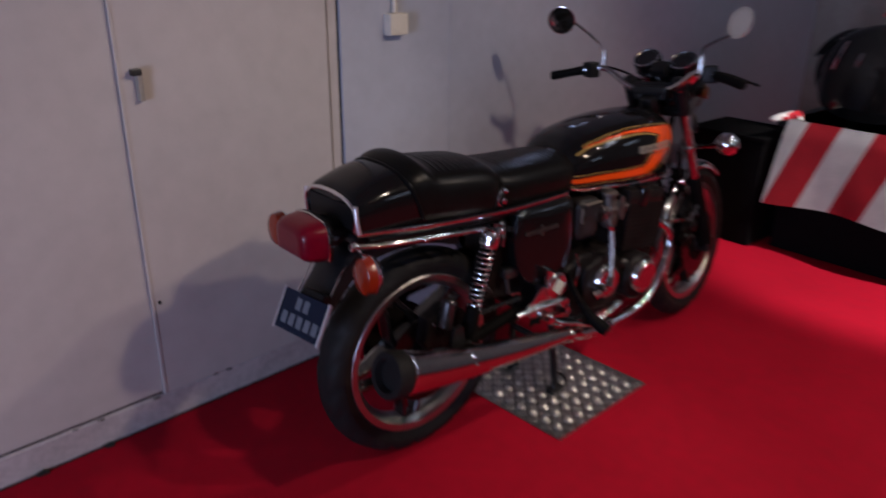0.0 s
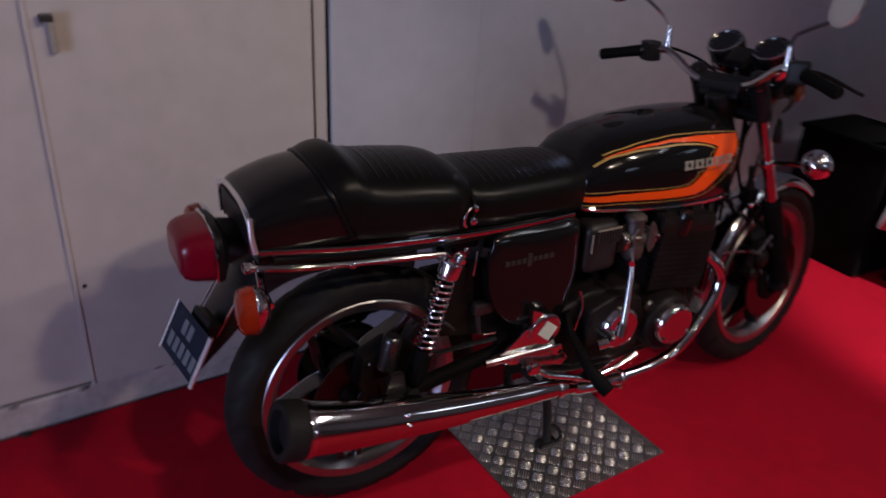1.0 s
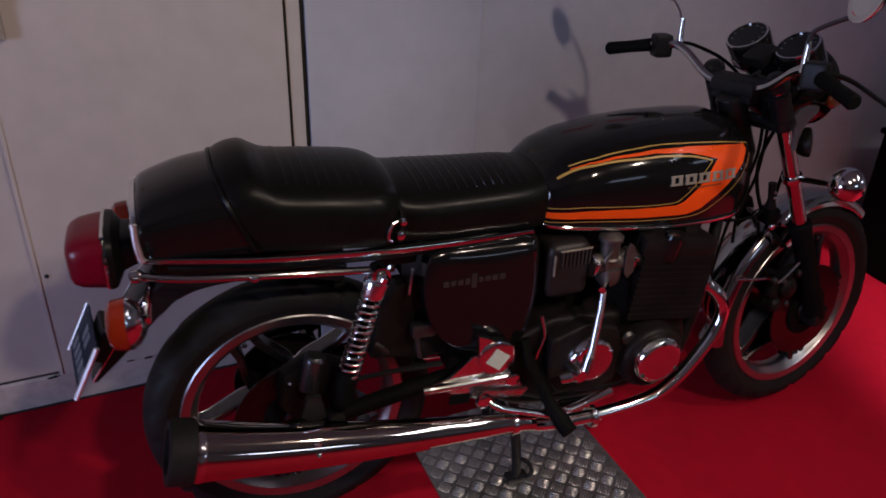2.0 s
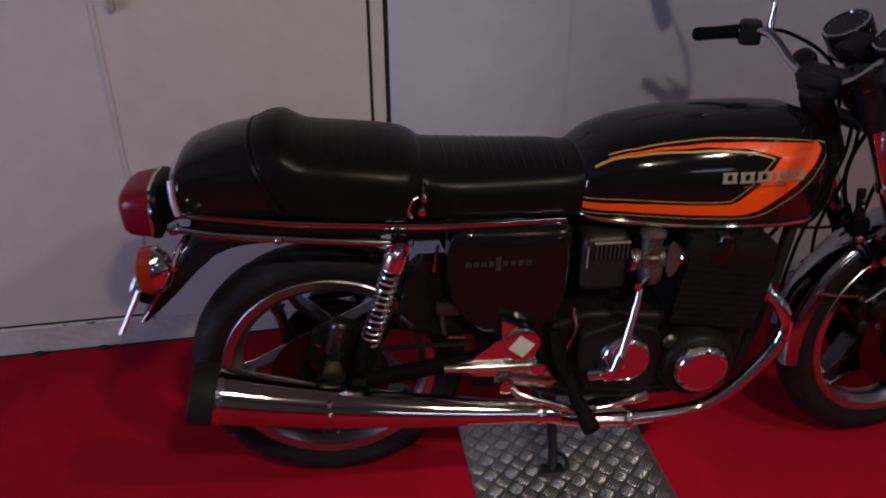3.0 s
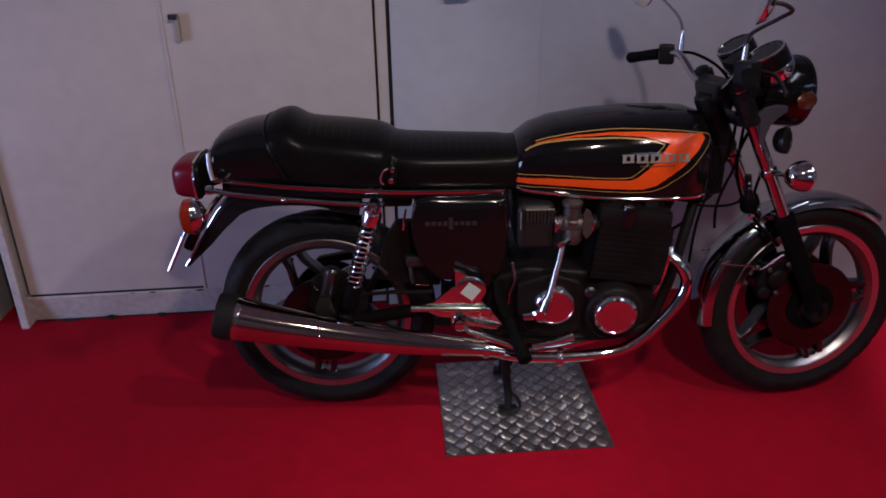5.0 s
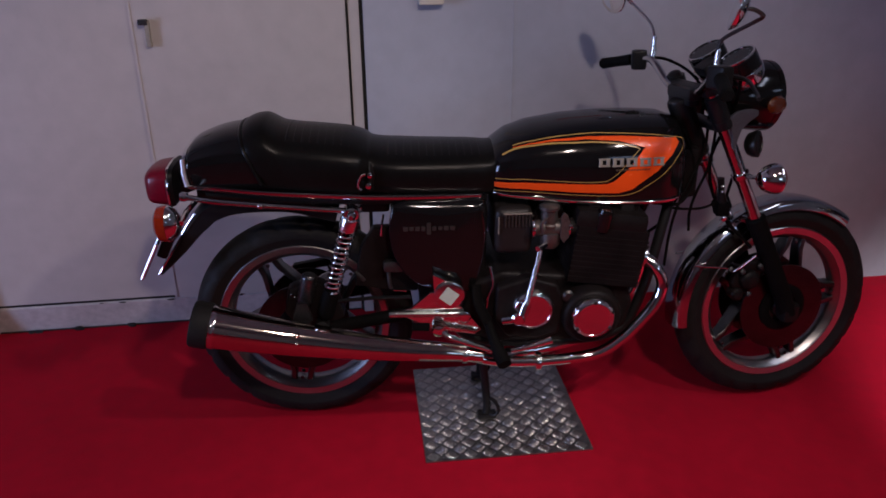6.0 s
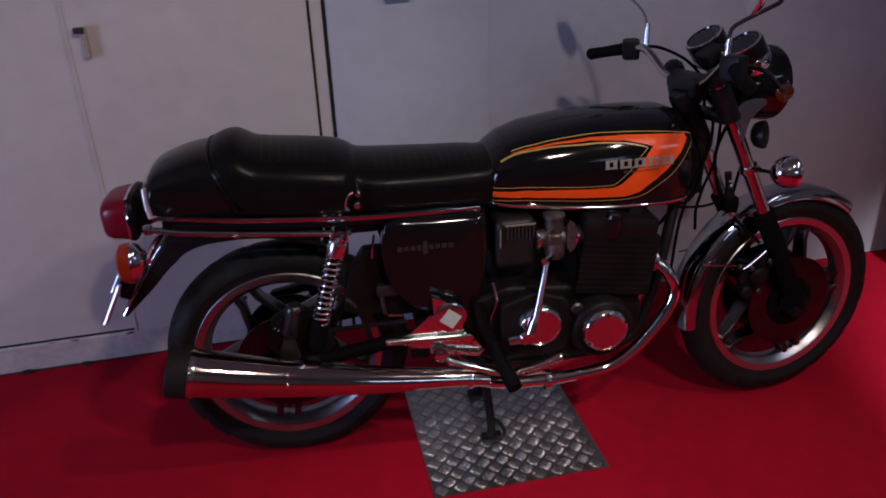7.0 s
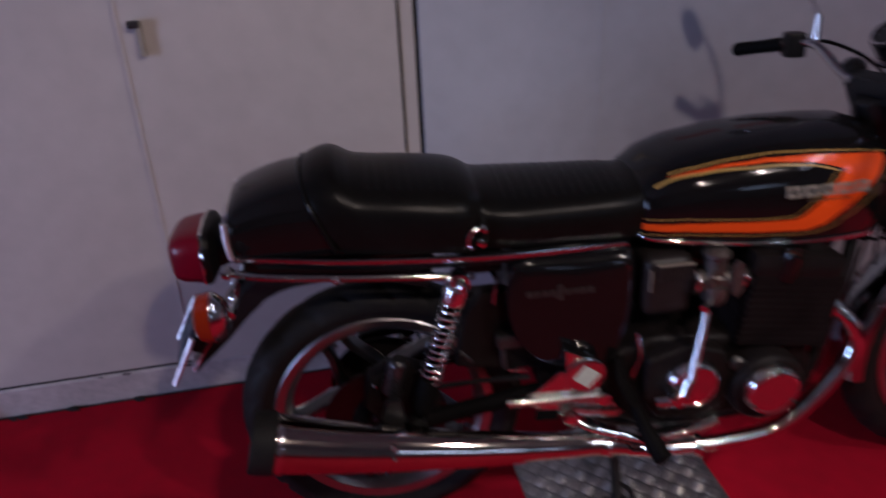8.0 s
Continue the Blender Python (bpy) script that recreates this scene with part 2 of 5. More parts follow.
box((4.44, -6.6, 2.2), (1.12, 0.2, 0.52), 0, bm=w)
structure("wall_south", "grey plaster wall with a window opening", w, SHED)
w = box((-5.1, -4.725, 1.75), (0.2, 3.65, 3.7), 0)
box((-5.1, -0.325, 1.75), (0.2, 2.75, 3.7), 0, bm=w)
box((-5.1, -2.3, 2.85), (0.2, 1.2, 1.5), 0, bm=w)
structure("wall_west", "grey plaster wall with an open doorway", w, SHED)
structure("ceiling", "plain grey ceiling", box((-0.2, -2.9, 3.65), (10.4, 8.2, 0.1), 0), SHED, "ceiling")


def door_leaf(name, label, x0, x1, y, mat, low=0.12):
    return structure(name, label, box(((x0 + x1) / 2, y + 0.02, (2.05 + low) / 2), (x1 - x0, 0.04, 2.05 - low), 0.003), mat, "door", WALL)


door_leaf("door_1", "cream painted flush door leaf, closed", -1.19, -0.5345, 0.004, CREAM, 0.127)
door_leaf("door_2", "cream painted flush door leaf with a latch, closed", -0.534, 0.171, -0.005, CREAM)
structure("trim_1", "narrow cream door post between dark gaps", box((0.198, 0.022, 1.05), (0.037, 0.04, 2.1), 0.003), CREAM, "trim", WALL)
structure("trim_2", "white strip beside the doors", box((-1.222, 0.0, 1.05), (0.03, 0.06, 2.1), 0.004), TRIM, "trim", WALL)
# a dark strip stands for the shade in the gap under the door
structure("door_gap_fill", "dark strip filling the gap under the door leaf", box((-0.862, 0.035, 0.1205), (0.655, 0.04, 0.0126), 0), GAP, "door", WALL)
sill = bmesh.new()
loft(sill, [[(x, 0.03, 0), (x, 0.008, 0.108), (x, 0.012, 0.114), (x, 0.07, 0.114), (x, 0.07, 0)] for x in (-1.208, -0.9, -0.6, -0.3, 0.168)])
sill_board = structure("baseboard", "scuffed white wooden sill under the door leaves", sill, TRIM, "baseboard", WALL)
rng = random.Random(11)
for k in range(5):
    x = -0.85 + 0.65 * rng.random()
    wide, high = 0.006 + 0.018 * rng.random(), 0.0015 + 0.003 * rng.random()
    chip = bmesh.new()
    ring = [(x + wide * math.cos(a) * (0.7 + 0.5 * rng.random()), 0.114 - high + high * math.sin(a) * (0.6 + 0.6 * rng.random())) for a in (math.pi * i / 5 for i in range(10))]
    y = 0.0068
    low = [chip.verts.new((u, y + (0.110 - v) * 0.02, v)) for u, v in ring]
    top = [chip.verts.new((u, y - 0.0012 + (0.110 - v) * 0.02, v)) for u, v in ring]
    for i in range(10):
        chip.faces.new((low[i], low[(i + 1) % 10], top[(i + 1) % 10], top[i]))
    chip.faces.new(top)
    part("paint_chip", chip, GAP, sill_board, "", WALL)
for k in range(4):
    x = -1.12 + 0.42 * rng.random()
    crumb = bmesh.new()
    bmesh.ops.create_icosphere(crumb, subdivisions=1, radius=0.006 + 0.007 * rng.random())
    for v in crumb.verts:
        v.co *= 0.7 + 0.6 * rng.random()
        v.co.x *= 1.8
        v.co.z = max(0.0, v.co.z + 0.003) + 0.0005
    part("dirt_crumb", crumb, GAP, sill_board, "", WALL @ Matrix.Translation((x, 0.012 + 0.008 * rng.random(), 0)))
structure("trim_4", "narrow pale strip where the door leaves meet", box((-0.531, -0.006, 1.085), (0.010, 0.003, 1.928), 0.0012), CREAM, "trim", WALL)
structure("floor_gap", "dark crack between sill and carpet", box((-0.52, 0.0265, 0.003), (1.37, 0.006, 0.005), 0.001), GAP, "trim", WALL)
# dark strips fill the gaps beside the post, with their shade as colour
structure("post_gap_fill", "dark strip filling the gap between the door leaf and its post", box((0.1755, 0.026, 1.05), (0.008, 0.036, 2.09), 0), GAP, "door", WALL)
structure("wall_gap_fill", "dark strip filling the gap between the post and the wall", box((0.2233, 0.029, 1.05), (0.0125, 0.036, 2.09), 0), GAP, "trim", WALL)
structure("trim_3", "thin joint strip on the white wall", box((0.755, -0.0006, 1.75), (0.007, 0.003, 3.5), 0.001), WHITE, "trim", WALL)
# added dark block that keeps the door gaps black
structure("door_backing", "dark block behind the door gaps", box((-0.5, 0.12, 1.05), (1.46, 0.12, 2.09), 0), GAP, "door", WALL)

# ---- the motorcycle ----
bike = thing("motorcycle", "black 1970s four-cylinder motorcycle with orange tank stripes on its centre stand", "motorcycle")
RA, FA = Vector((0.042, 0, 0.327)), Vector((1.495, 0, 0.329))
RAKE = radians(26)
STEER = Vector((1.143, 0, 0.93))
UP = Vector((-math.sin(RAKE), 0, math.cos(RAKE)))
TURN = Matrix.Translation(STEER) @ Matrix.Rotation(radians(9), 4, UP) @ Matrix.Translation(-STEER)


def wheel(name, c, r, width, rim, xf, label, phase, edge):
    hub = group_part(name, bike, label)
    m = frame_to(c, (0, 1, 0))
    h = width / 2
    # tyre with slanted grooves cut into its shoulders
    bm, seg = bmesh.new(), 132
    prof = [(rim - 0.012, 0.62), (rim + 0.006, 0.72), (rim + 0.03, 0.95), (rim + 0.45 * (r - rim), 1.0), (r - 0.026, 0.93), (r - 0.012, 0.72), (r - 0.004, 0.45), (r, 0.16)]
    prof = [(a, b * h) for a, b in prof]
    prof = prof + [(a, -b) for a, b in prof[::-1]]
    rows = []
    for i, (a, b) in enumerate(prof):
        cut = 0.010 if i in (4, 5, 6, 9, 10, 11) else 0.0
        shift = {4: 0, 5: 1, 6: 2, 9: 2, 10: 1, 11: 0}.get(i, 0)
        rows.append([bm.verts.new(m @ Vector(((a - cut * ((k + shift) % 6 == 0)) * math.cos(2 * math.pi * k / seg), (a - cut * ((k + shift) % 6 == 0)) * math.sin(2 * math.pi * k / seg), b))) for k in range(seg)])
    for a, b in zip(rows, rows[1:] + rows[:1]):
        for k in range(seg):
            bm.faces.new((a[k], a[(k + 1) % seg], b[(k + 1) % seg], b[k]))
    part("tyre", bm, RUBBER, hub, "black rubber tyre with grooved tread", xf, sharp=50)
    q = 0.62 * h
    prof = [(rim + 0.004, q), (rim + 0.007, q + 0.006), (rim + 0.004, q + 0.009), (rim - 0.015, q + 0.0058), (rim - 0.019, q - 0.001), (rim - 0.031, q * 0.62), (rim - 0.034, q * 0.3)]
    prof = prof + [(a, -b) for a, b in prof[::-1]] + [(rim - 0.012, -q * 0.3), (rim - 0.012, q * 0.3)]
    part("rim", lathe(prof, m, 72, closed=True), RIM, hub, "polished aluminium rim", xf)
    part("hub", lathe([(0.012, -0.075), (0.03, -0.07), (0.034, -0.055), (0.072, -0.045), (0.078, -0.02), (0.078, 0.02), (0.072, 0.045), (0.034, 0.055), (0.03, 0.07), (0.012, 0.075)], m, 28), DULL, hub, "dull alloy hub", xf)
    m = Matrix.Translation(c) @ Matrix(((1, 0, 0), (0, 0, -1), (0, 1, 0))).to_4x4()
    for k in range(5):
        a0 = 2 * math.pi * k / 5 + radians(phase)
        for s in (-1, 1):
            bm = bmesh.new()
            ends = [(0.07, a0 + s * 0.64), (0.095, a0 + s * 0.56), (0.125, a0 + s * 0.40), (rim - 0.06, a0 + s * 0.14), (rim - 0.026, a0 + s * 0.11)]
            rings = []
            for rad, ang in ends:
                d = Vector((math.cos(ang), math.sin(ang), 0))
                t = Vector((-d.y, d.x, 0))
                wd = 0.0095
                z = 0.034 - 0.016 * rad / rim
                rings.append([m @ (d * rad + t * u + Vector((0, 0, v))) for u, v in ((-wd, -z * 0.8), (-wd * 0.7, -z), (wd * 0.7, -z), (wd, -z * 0.8), (wd, z * 0.8), (wd * 0.7, z), (-wd * 0.7, z), (-wd, z * 0.8))])
            part("spoke", loft(bm, rings), SPOKE, hub, "", xf, sharp=25)
            # tubes along the edges stand in for glints, dulled on the front wheel
            part("spoke_edge", tube([(r[2] if s > 0 else r[1]) for r in rings], 0.0022, 6, 2), edge, hub, "bright line for the glint on the spoke's edge" if edge is BRIGHT else "", xf)
        for s in (-1, 1):
            d = Vector((math.cos(a0), math.sin(a0), 0)) * (rim - 0.04)
            part("rivet", lathe([(0.006, 0), (0.006, 0.003), (0.003, 0.005)], m @ Matrix.Translation(d + Vector((0, 0, s * 0.018))) @ (Matrix() if s > 0 else Matrix.Rotation(math.pi, 4, "X")), 8), SPOKE, hub, "", xf)
    return hub


RIM = material("brushed_rim", (0.39, 0.38, 0.39), 0.30, 1.0, 0.12, 3)
STEEL = material("dark_steel", (0.022, 0.021, 0.021), 0.5, 1.0, 0.3, 20)
DISC = material("brake_disc_steel", (0.05, 0.046, 0.047), 0.32, 1.0, 0.25, 20, 0.04, 90)
SPOKE = material("wheel_spoke", (0.10, 0.10, 0.103), 0.3, 1.0, 0.3, 25, 0.05, 100)
rear = wheel("rear_wheel", RA, 0.327, 0.112, 0.247, None, "rear wheel with five paired spokes", 118, BRIGHT)
front = wheel("front_wheel", FA, 0.320, 0.09, 0.243, TURN, "front wheel with five paired spokes", 75, DULL)


def disc(parent, c, y, r, xf):
    m = frame_to(c + Vector((0, y, 0)), (0, 1, 0))
    part("brake_disc", lathe([(r, -0.0025), (r, 0.0025), (r - 0.065, 0.0025), (r - 0.065, -0.0025)], m, 48, closed=True), DISC, parent, "dark steel brake disc", xf)
    part("disc_carrier", lathe([(0.045, -0.008), (0.06, -0.012), (r - 0.062, -0.006), (r - 0.062, 0.003), (0.045, 0.008)], m, 32, closed=True), DARK, parent, "", xf)


disc(front, FA, -0.062, 0.138, TURN)
disc(front, FA, 0.062, 0.138, TURN)
disc(rear, RA, -0.066, 0.14, None)
part("sprocket", lathe([(0.03, -0.006), (0.125, -0.004), (0.125, 0.004), (0.03, 0.006)], frame_to(RA + Vector((0, 0.085, 0)), (0, 1, 0)), 40), ENGINE, rear, "dark chain sprocket")

# fuel tank
TANK = [(0.588, 0.752, 0.850, 0.098), (0.602, 0.748, 0.873, 0.118), (0.64, 0.745, 0.900, 0.136), (0.70, 0.742, 0.921, 0.15), (0.80, 0.733, 0.937, 0.161), (0.90, 0.727, 0.944, 0.165), (1.0, 0.724, 0.945, 0.16), (1.07, 0.723, 0.942, 0.148), (1.105, 0.724, 0.930, 0.132), (1.122, 0.728, 0.910, 0.112), (1.132, 0.738, 0.885, 0.09)]
TX = [s[0] for s in TANK]


def tank_at(x):
    return [float(np.interp(x, TX, [s[k] for s in TANK])) for k in (1, 2, 3)]


def tank_side(x, z):
    """Half the tank's width at a place on its side."""
    zb, zt, wd = tank_at(x)
    zc = zb + 0.42 * (zt - zb)
    if z < zc:
        return wd * (0.93 + 0.07 * (1 - ((zc - z) / (zc - zb)) ** 2))
    f = min(1, (z - zc) / (zt - zc))
    return wd * max(0.0, 1 - f**2.5) ** (1 / 2.3)


def hull(stations, seg=28, p=2.5, q=2.3, mid=0.42, low=0.93, shear=0.0):
    rings, first, last = [], stations[0][0], stations[-1][0]
    for x, zb, zt, wd in stations:
        zc = zb + mid * (zt - zb)
        half = []
        for k in range(4):
            z = zb + (zc - zb) * k / 4
            half.append((wd * (low + (1 - low) * (1 - ((zc - z) / (zc - zb)) ** 2)), z))
        for k in range(seg // 2 + 1):
            f = math.sin(math.pi / 2 * k / (seg // 2))
            half.append((wd * max(0.0, 1 - f**p) ** (1 / q), zc + f * (zt - zc)))
        half = [(x + shear * max(0, 1 - (x - first) / 0.15) * (1 - (z - zb) / (zt - zb)), y, z) for y, z in half]
        rings.append([(u, -y, z) for u, y, z in half] + [(u, y, z) for u, y, z in half[-2::-1]])
    return loft(bmesh.new(), rings)


def finer(stations, n=4):
    out = []
    for k in range(len(stations) - 1):
        out += [tuple(a + (b - a) * i / n for a, b in zip(stations[k], stations[k + 1])) for i in range(n)]
    return out + [stations[-1]]


def flowing(stations, n=5):
    return [tuple(v) for v in smooth_path(stations, n)]


tank = part("fuel_tank", hull(finer(TANK, 3)), PAINT, bike, "glossy black fuel tank", sharp=60)


def band(pairs, out=0.0018, n=10, across=8, side=-1):
    """A painted band on the tank between pairs of outer and inner points in x and z."""
    bm, rows = bmesh.new(), []
    fine = []
    for (a, b), (c, d) in zip(pairs, pairs[1:]):
        fine += [((a[0] + (c[0] - a[0]) * k / n, a[1] + (c[1] - a[1]) * k / n), (b[0] + (d[0] - b[0]) * k / n, b[1] + (d[1] - b[1]) * k / n)) for k in range(n)]
    fine.append(pairs[-1])
    for a, b in fine:
        row = []
        for k in range(across + 1):
            x, z = (a[i] + (b[i] - a[i]) * k / across for i in (0, 1))
            row.append(bm.verts.new((x, side * (tank_side(x, z) + out), z)))
        rows.append(row)
    for a, b in zip(rows, rows[1:]):
        for k in range(across):
            bm.faces.new((a[k], a[k + 1], b[k + 1], b[k]))
    return bm


OUTER = [(0.590, 0.770), (0.678, 0.771), (0.751, 0.767), (0.824, 0.762), (0.929, 0.758), (0.963, 0.767), (0.993, 0.790), (1.032, 0.818), (1.07, 0.859), (1.092, 0.886), (1.084, 0.898), (1.013, 0.904), (0.924, 0.909), (0.836, 0.908), (0.75, 0.900), (0.69, 0.890), (0.645, 0.877)]
INNER = [(0.590, 0.784), (0.677, 0.790), (0.749, 0.789), (0.836, 0.786), (0.893, 0.786), (0.912, 0.793), (0.944, 0.821), (0.962, 0.843), (0.975, 0.860), (0.988, 0.876), (0.993, 0.880), (0.965, 0.888), (0.921, 0.898), (0.836, 0.902), (0.749, 0.896), (0.69, 0.8875), (0.645, 0.876)]
RIM_LINE = [(0.590, 0.760), (0.678, 0.763), (0.751, 0.759), (0.825, 0.754), (0.93, 0.750), (0.975, 0.758), (1.003, 0.775), (1.047, 0.804), (1.083, 0.845), (1.106, 0.875), (1.10, 0.895), (1.014, 0.909), (0.896, 0.915), (0.823, 0.913), (0.751, 0.905), (0.69, 0.894), (0.645, 0.881)]
FIELD_LINE = [(0.590, 0.794), (0.676, 0.799), (0.748, 0.796), (0.836, 0.792), (0.887, 0.793), (0.902, 0.800), (0.929, 0.823), (0.955, 0.855), (0.9785, 0.8775)]
CROWN_LINE = [(0.9785, 0.8775), (0.964, 0.883), (0.921, 0.892), (0.863, 0.896), (0.819, 0.895), (0.748, 0.892), (0.69, 0.8845), (0.645, 0.873), (0.618, 0.857)]


def pinstripe(line, gap, width):
    """A thin line that follows another at a distance."""
    p = [Vector((v.x, v.z)) for v in smooth_path([(x, 0, z) for x, z in line], 4)]
    pairs = []
    for k, v in enumerate(p):
        d = (p[min(k + 1, len(p) - 1)] - p[max(k - 1, 0)]).normalized()
        s = Vector((d.y, -d.x))
        pairs.append((tuple(v + s * gap), tuple(v + s * (gap + width))))
    return pairs


for side in (-1, 1):
    part("orange_stripe", band(list(zip(OUTER, INNER)), side=side), ORANGE, tank, "orange painted stripe")
    for line, wide in ((RIM_LINE, 0.0018), (FIELD_LINE, 0.002), (CROWN_LINE, 0.0036)):
        part("gold_line", band(pinstripe(line, -wide / 2, wide), across=1, side=side), GOLD, tank, "thin gold line")
part("tank_seam", strip([(x, -tank_at(x)[2] * 0.93, tank_at(x)[0] + 0.002) for x in TX], 0.009, 0.006, -1, 3), CHROME, tank, "chrome strip along the seam")
part("tank_seam", strip([(x, tank_at(x)[2] * 0.93, tank_at(x)[0] + 0.002) for x in TX], 0.009, 0.006, 1, 3), CHROME, tank, "chrome strip along the seam")
PALE = material("badge_shadow", (0.05, 0.03, 0.015), 0.5, 0.0, 0.2, 40)
for k in range(5):
    x, z = 0.882 + k * 0.0372, 0.8455 - k * 0.0006
    m = pose(x, -tank_side(x, z) - 0.002, z, -10, 0, 1.5 + k)
    block = box((0, 0, 0), (0.0315, 0.005, 0.0052), 0.0012, m @ Matrix.Translation((0, 0, 0.0088)), seg=1)
    for c, size in (((0, 0, -0.0088), (0.0315, 0.005, 0.0052)), ((-0.0098, 0, 0), (0.0088, 0.005, 0.0175)), ((0.0098, 0, 0), (0.0088, 0.005, 0.0175))):
        box(c, size, 0.0012, m, block, 1)
    part("badge_block", block, SILVER, tank, "raised silver block")
for k in range(12):
    x = 0.918 + k * 0.0078
    part("badge_line", box((0, 0, 0), (0.006, 0.002, 0.0055), 0.001, pose(x, -tank_side(x, 0.824) - 0.001, 0.824, -8, 0, 2)), PALE, tank, "small dull bar")

# seat and tail
SEAT = [(-0.082, 0.795, 0.934, 0.134), (-0.074, 0.793, 0.943, 0.139), (-0.05, 0.79, 0.954, 0.142), (-0.022, 0.788, 0.957, 0.143), (0.0, 0.787, 0.946, 0.144), (0.022, 0.786, 0.934, 0.145), (0.06, 0.783, 0.927, 0.147), (0.12, 0.779, 0.921, 0.150), (0.2, 0.772, 0.911, 0.151), (0.232, 0.769, 0.903, 0.147), (0.252, 0.768, 0.894, 0.136), (0.268, 0.767, 0.884, 0.131), (0.30, 0.766, 0.878, 0.136), (0.35, 0.763, 0.875, 0.138), (0.45, 0.758, 0.871, 0.132), (0.54, 0.755, 0.869, 0.126), (0.585, 0.754, 0.866, 0.118), (0.612, 0.756, 0.872, 0.105)]
seat = part("seat", hull(flowing(SEAT), p=3.0, q=2.0, mid=0.4, shear=0.06), VINYL, bike, "long black vinyl saddle with stitched ribs", sharp=60)
x, zb, zt, wd = SEAT[0]
zc = zb + 0.4 * (zt - zb)
welt = [(x + 0.06 * (1 - v), -wd * 1.02, zb + v * (zt - zb)) for v in (0.03, 0.14, 0.26)]
for k in range(9):
    f = math.sin(math.pi / 2 * k / 8)
    z = zc + f * (zt - zc)
    welt.append((x + 0.06 * (1 - (z - zb) / (zt - zb)), -1.02 * wd * max(0.0, 1 - f**3) ** 0.5, z + 0.002))
part("welt", tube(welt + mirrored(welt[:-1])[::-1], 0.0052, 8, 3), VINYL, seat, "rounded black welt round the back of the saddle")
for k in range(26):
    x = 0.045 + k * 0.0205
    if 0.21 < x < 0.31:
        continue
    zb, zt, wd = [float(np.interp(x, [s[0] for s in SEAT], [s[i] for s in SEAT])) for i in (1, 2, 3)]
    arc = [(x, y * wd, zt - 0.0068 + (zt - (zb + 0.4 * (zt - zb))) * ((1 - abs(y) ** 2.0) ** (1 / 3.0) - 1)) for y in (-0.72, -0.55, -0.3, 0, 0.3, 0.55, 0.72)]
    part("rib", tube(arc, 0.0075, 8, 2), VINYL, seat, "")
for s in (-1, 1):
    part("strap", tube([(0.263, s * 0.133, 0.775), (0.265, s * 0.138, 0.81), (0.267, s * 0.133, 0.828), (0.268, s * 0.122, 0.843)], 0.011, 8, 4, flat=0.25), PLASTIC, seat, "black passenger strap")
for s in (-1, 1):
    ring = part("strap_ring", tube([(0.238, s * 0.153, 0.784), (0.231, s * 0.1535, 0.792), (0.232, s * 0.1535, 0.808), (0.240, s * 0.152, 0.822), (0.250, s * 0.148, 0.825)], 0.0032, 8, 3), BRIGHT, seat, "chrome strap ring")
    for x, z, r in ((0.257, 0.793, 0.010), (0.262, 0.822, 0.008)):
        part("ring_stud", lathe([(r, 0), (r * 1.05, 0.004), (r * 0.8, 0.010), (r * 0.3, 0.012)], frame_to((x, s * 0.142, z), (0, s, 0)), 14), CHROME, ring)
TAIL = [(-0.224, 0.797, 0.884, 0.118), (-0.21, 0.795, 0.900, 0.124), (-0.17, 0.793, 0.917, 0.128), (-0.13, 0.792, 0.929, 0.131), (-0.09, 0.79, 0.935, 0.133), (-0.05, 0.789, 0.938, 0.135), (0.0, 0.787, 0.925, 0.136)]
cowl = part("tail_cowl", hull(flowing(TAIL), p=2.6, q=2.3), PAINT, bike, "glossy black tail cowl", sharp=60)
edge = []
x, zb, zt, wd = TAIL[0]
zc = zb + 0.42 * (zt - zb)
for k in range(11):
    f = math.sin(math.pi / 2 * k / 10)
    edge.append((x - 0.002, -wd * max(0.0, 1 - f**2.6) ** (1 / 2.3), zc + f * (zt - zc)))
edge = [(x - 0.002, -wd * 0.95, zb)] + edge
part("cowl_edge", tube(edge + mirrored(edge[:-1])[::-1], 0.006, 8), BRIGHT, cowl, "chrome beading")
for s in (-1, 1):
    part("cowl_strip", tube([(-0.226, s * 0.1165, 0.868), (-0.226, s * 0.121, 0.83), (-0.221, s * 0.124, 0.797)], 0.0062, 10, 3), BEAD, cowl, "bright chrome strip")
part("cowl_back", box((-0.2245, 0, 0.832), (0.006, 0.2, 0.06), 0.003), PLASTIC, cowl, "black plastic back panel")
for s in (-1, 1):
    LINE = [(-0.222, 0.113, 0.792), (-0.12, 0.13, 0.786), (-0.026, 0.142, 0.779), (0.12, 0.149, 0.770), (0.272, 0.148, 0.760), (0.42, 0.14, 0.754), (0.56, 0.128, 0.750)]
    part("seat_trim", strip([(x, s * (y - 0.002), z) for x, y, z in LINE], 0.013, 0.006, s), MOULD, seat, "chrome lower trim")
    RAIL = [(-0.232, 0.118, 0.765), (-0.15, 0.138, 0.757), (-0.03, 0.142, 0.745), (0.08, 0.143, 0.734), (0.20, 0.142, 0.722)]
    rail = part("grab_rail", tube([(x, s * y, z) for x, y, z in RAIL], 0.008, 14, 5), MOULD, bike, "chrome grab rail")
    part("rail_end", lathe([(0.006, -0.012), (0.012, -0.009), (0.014, 0), (0.012, 0.009), (0.006, 0.012)], frame_to((-0.236, s * 0.117, 0.766), (1, 0, 0)), 14), CHROME, rail)
    part("rail_bolt", lathe([(0.007, 0), (0.009, 0.004), (0.007, 0.008), (0.003, 0.01)], frame_to((-0.03, s * 0.148, 0.745), (0, s, 0)), 10), CHROME, rail)
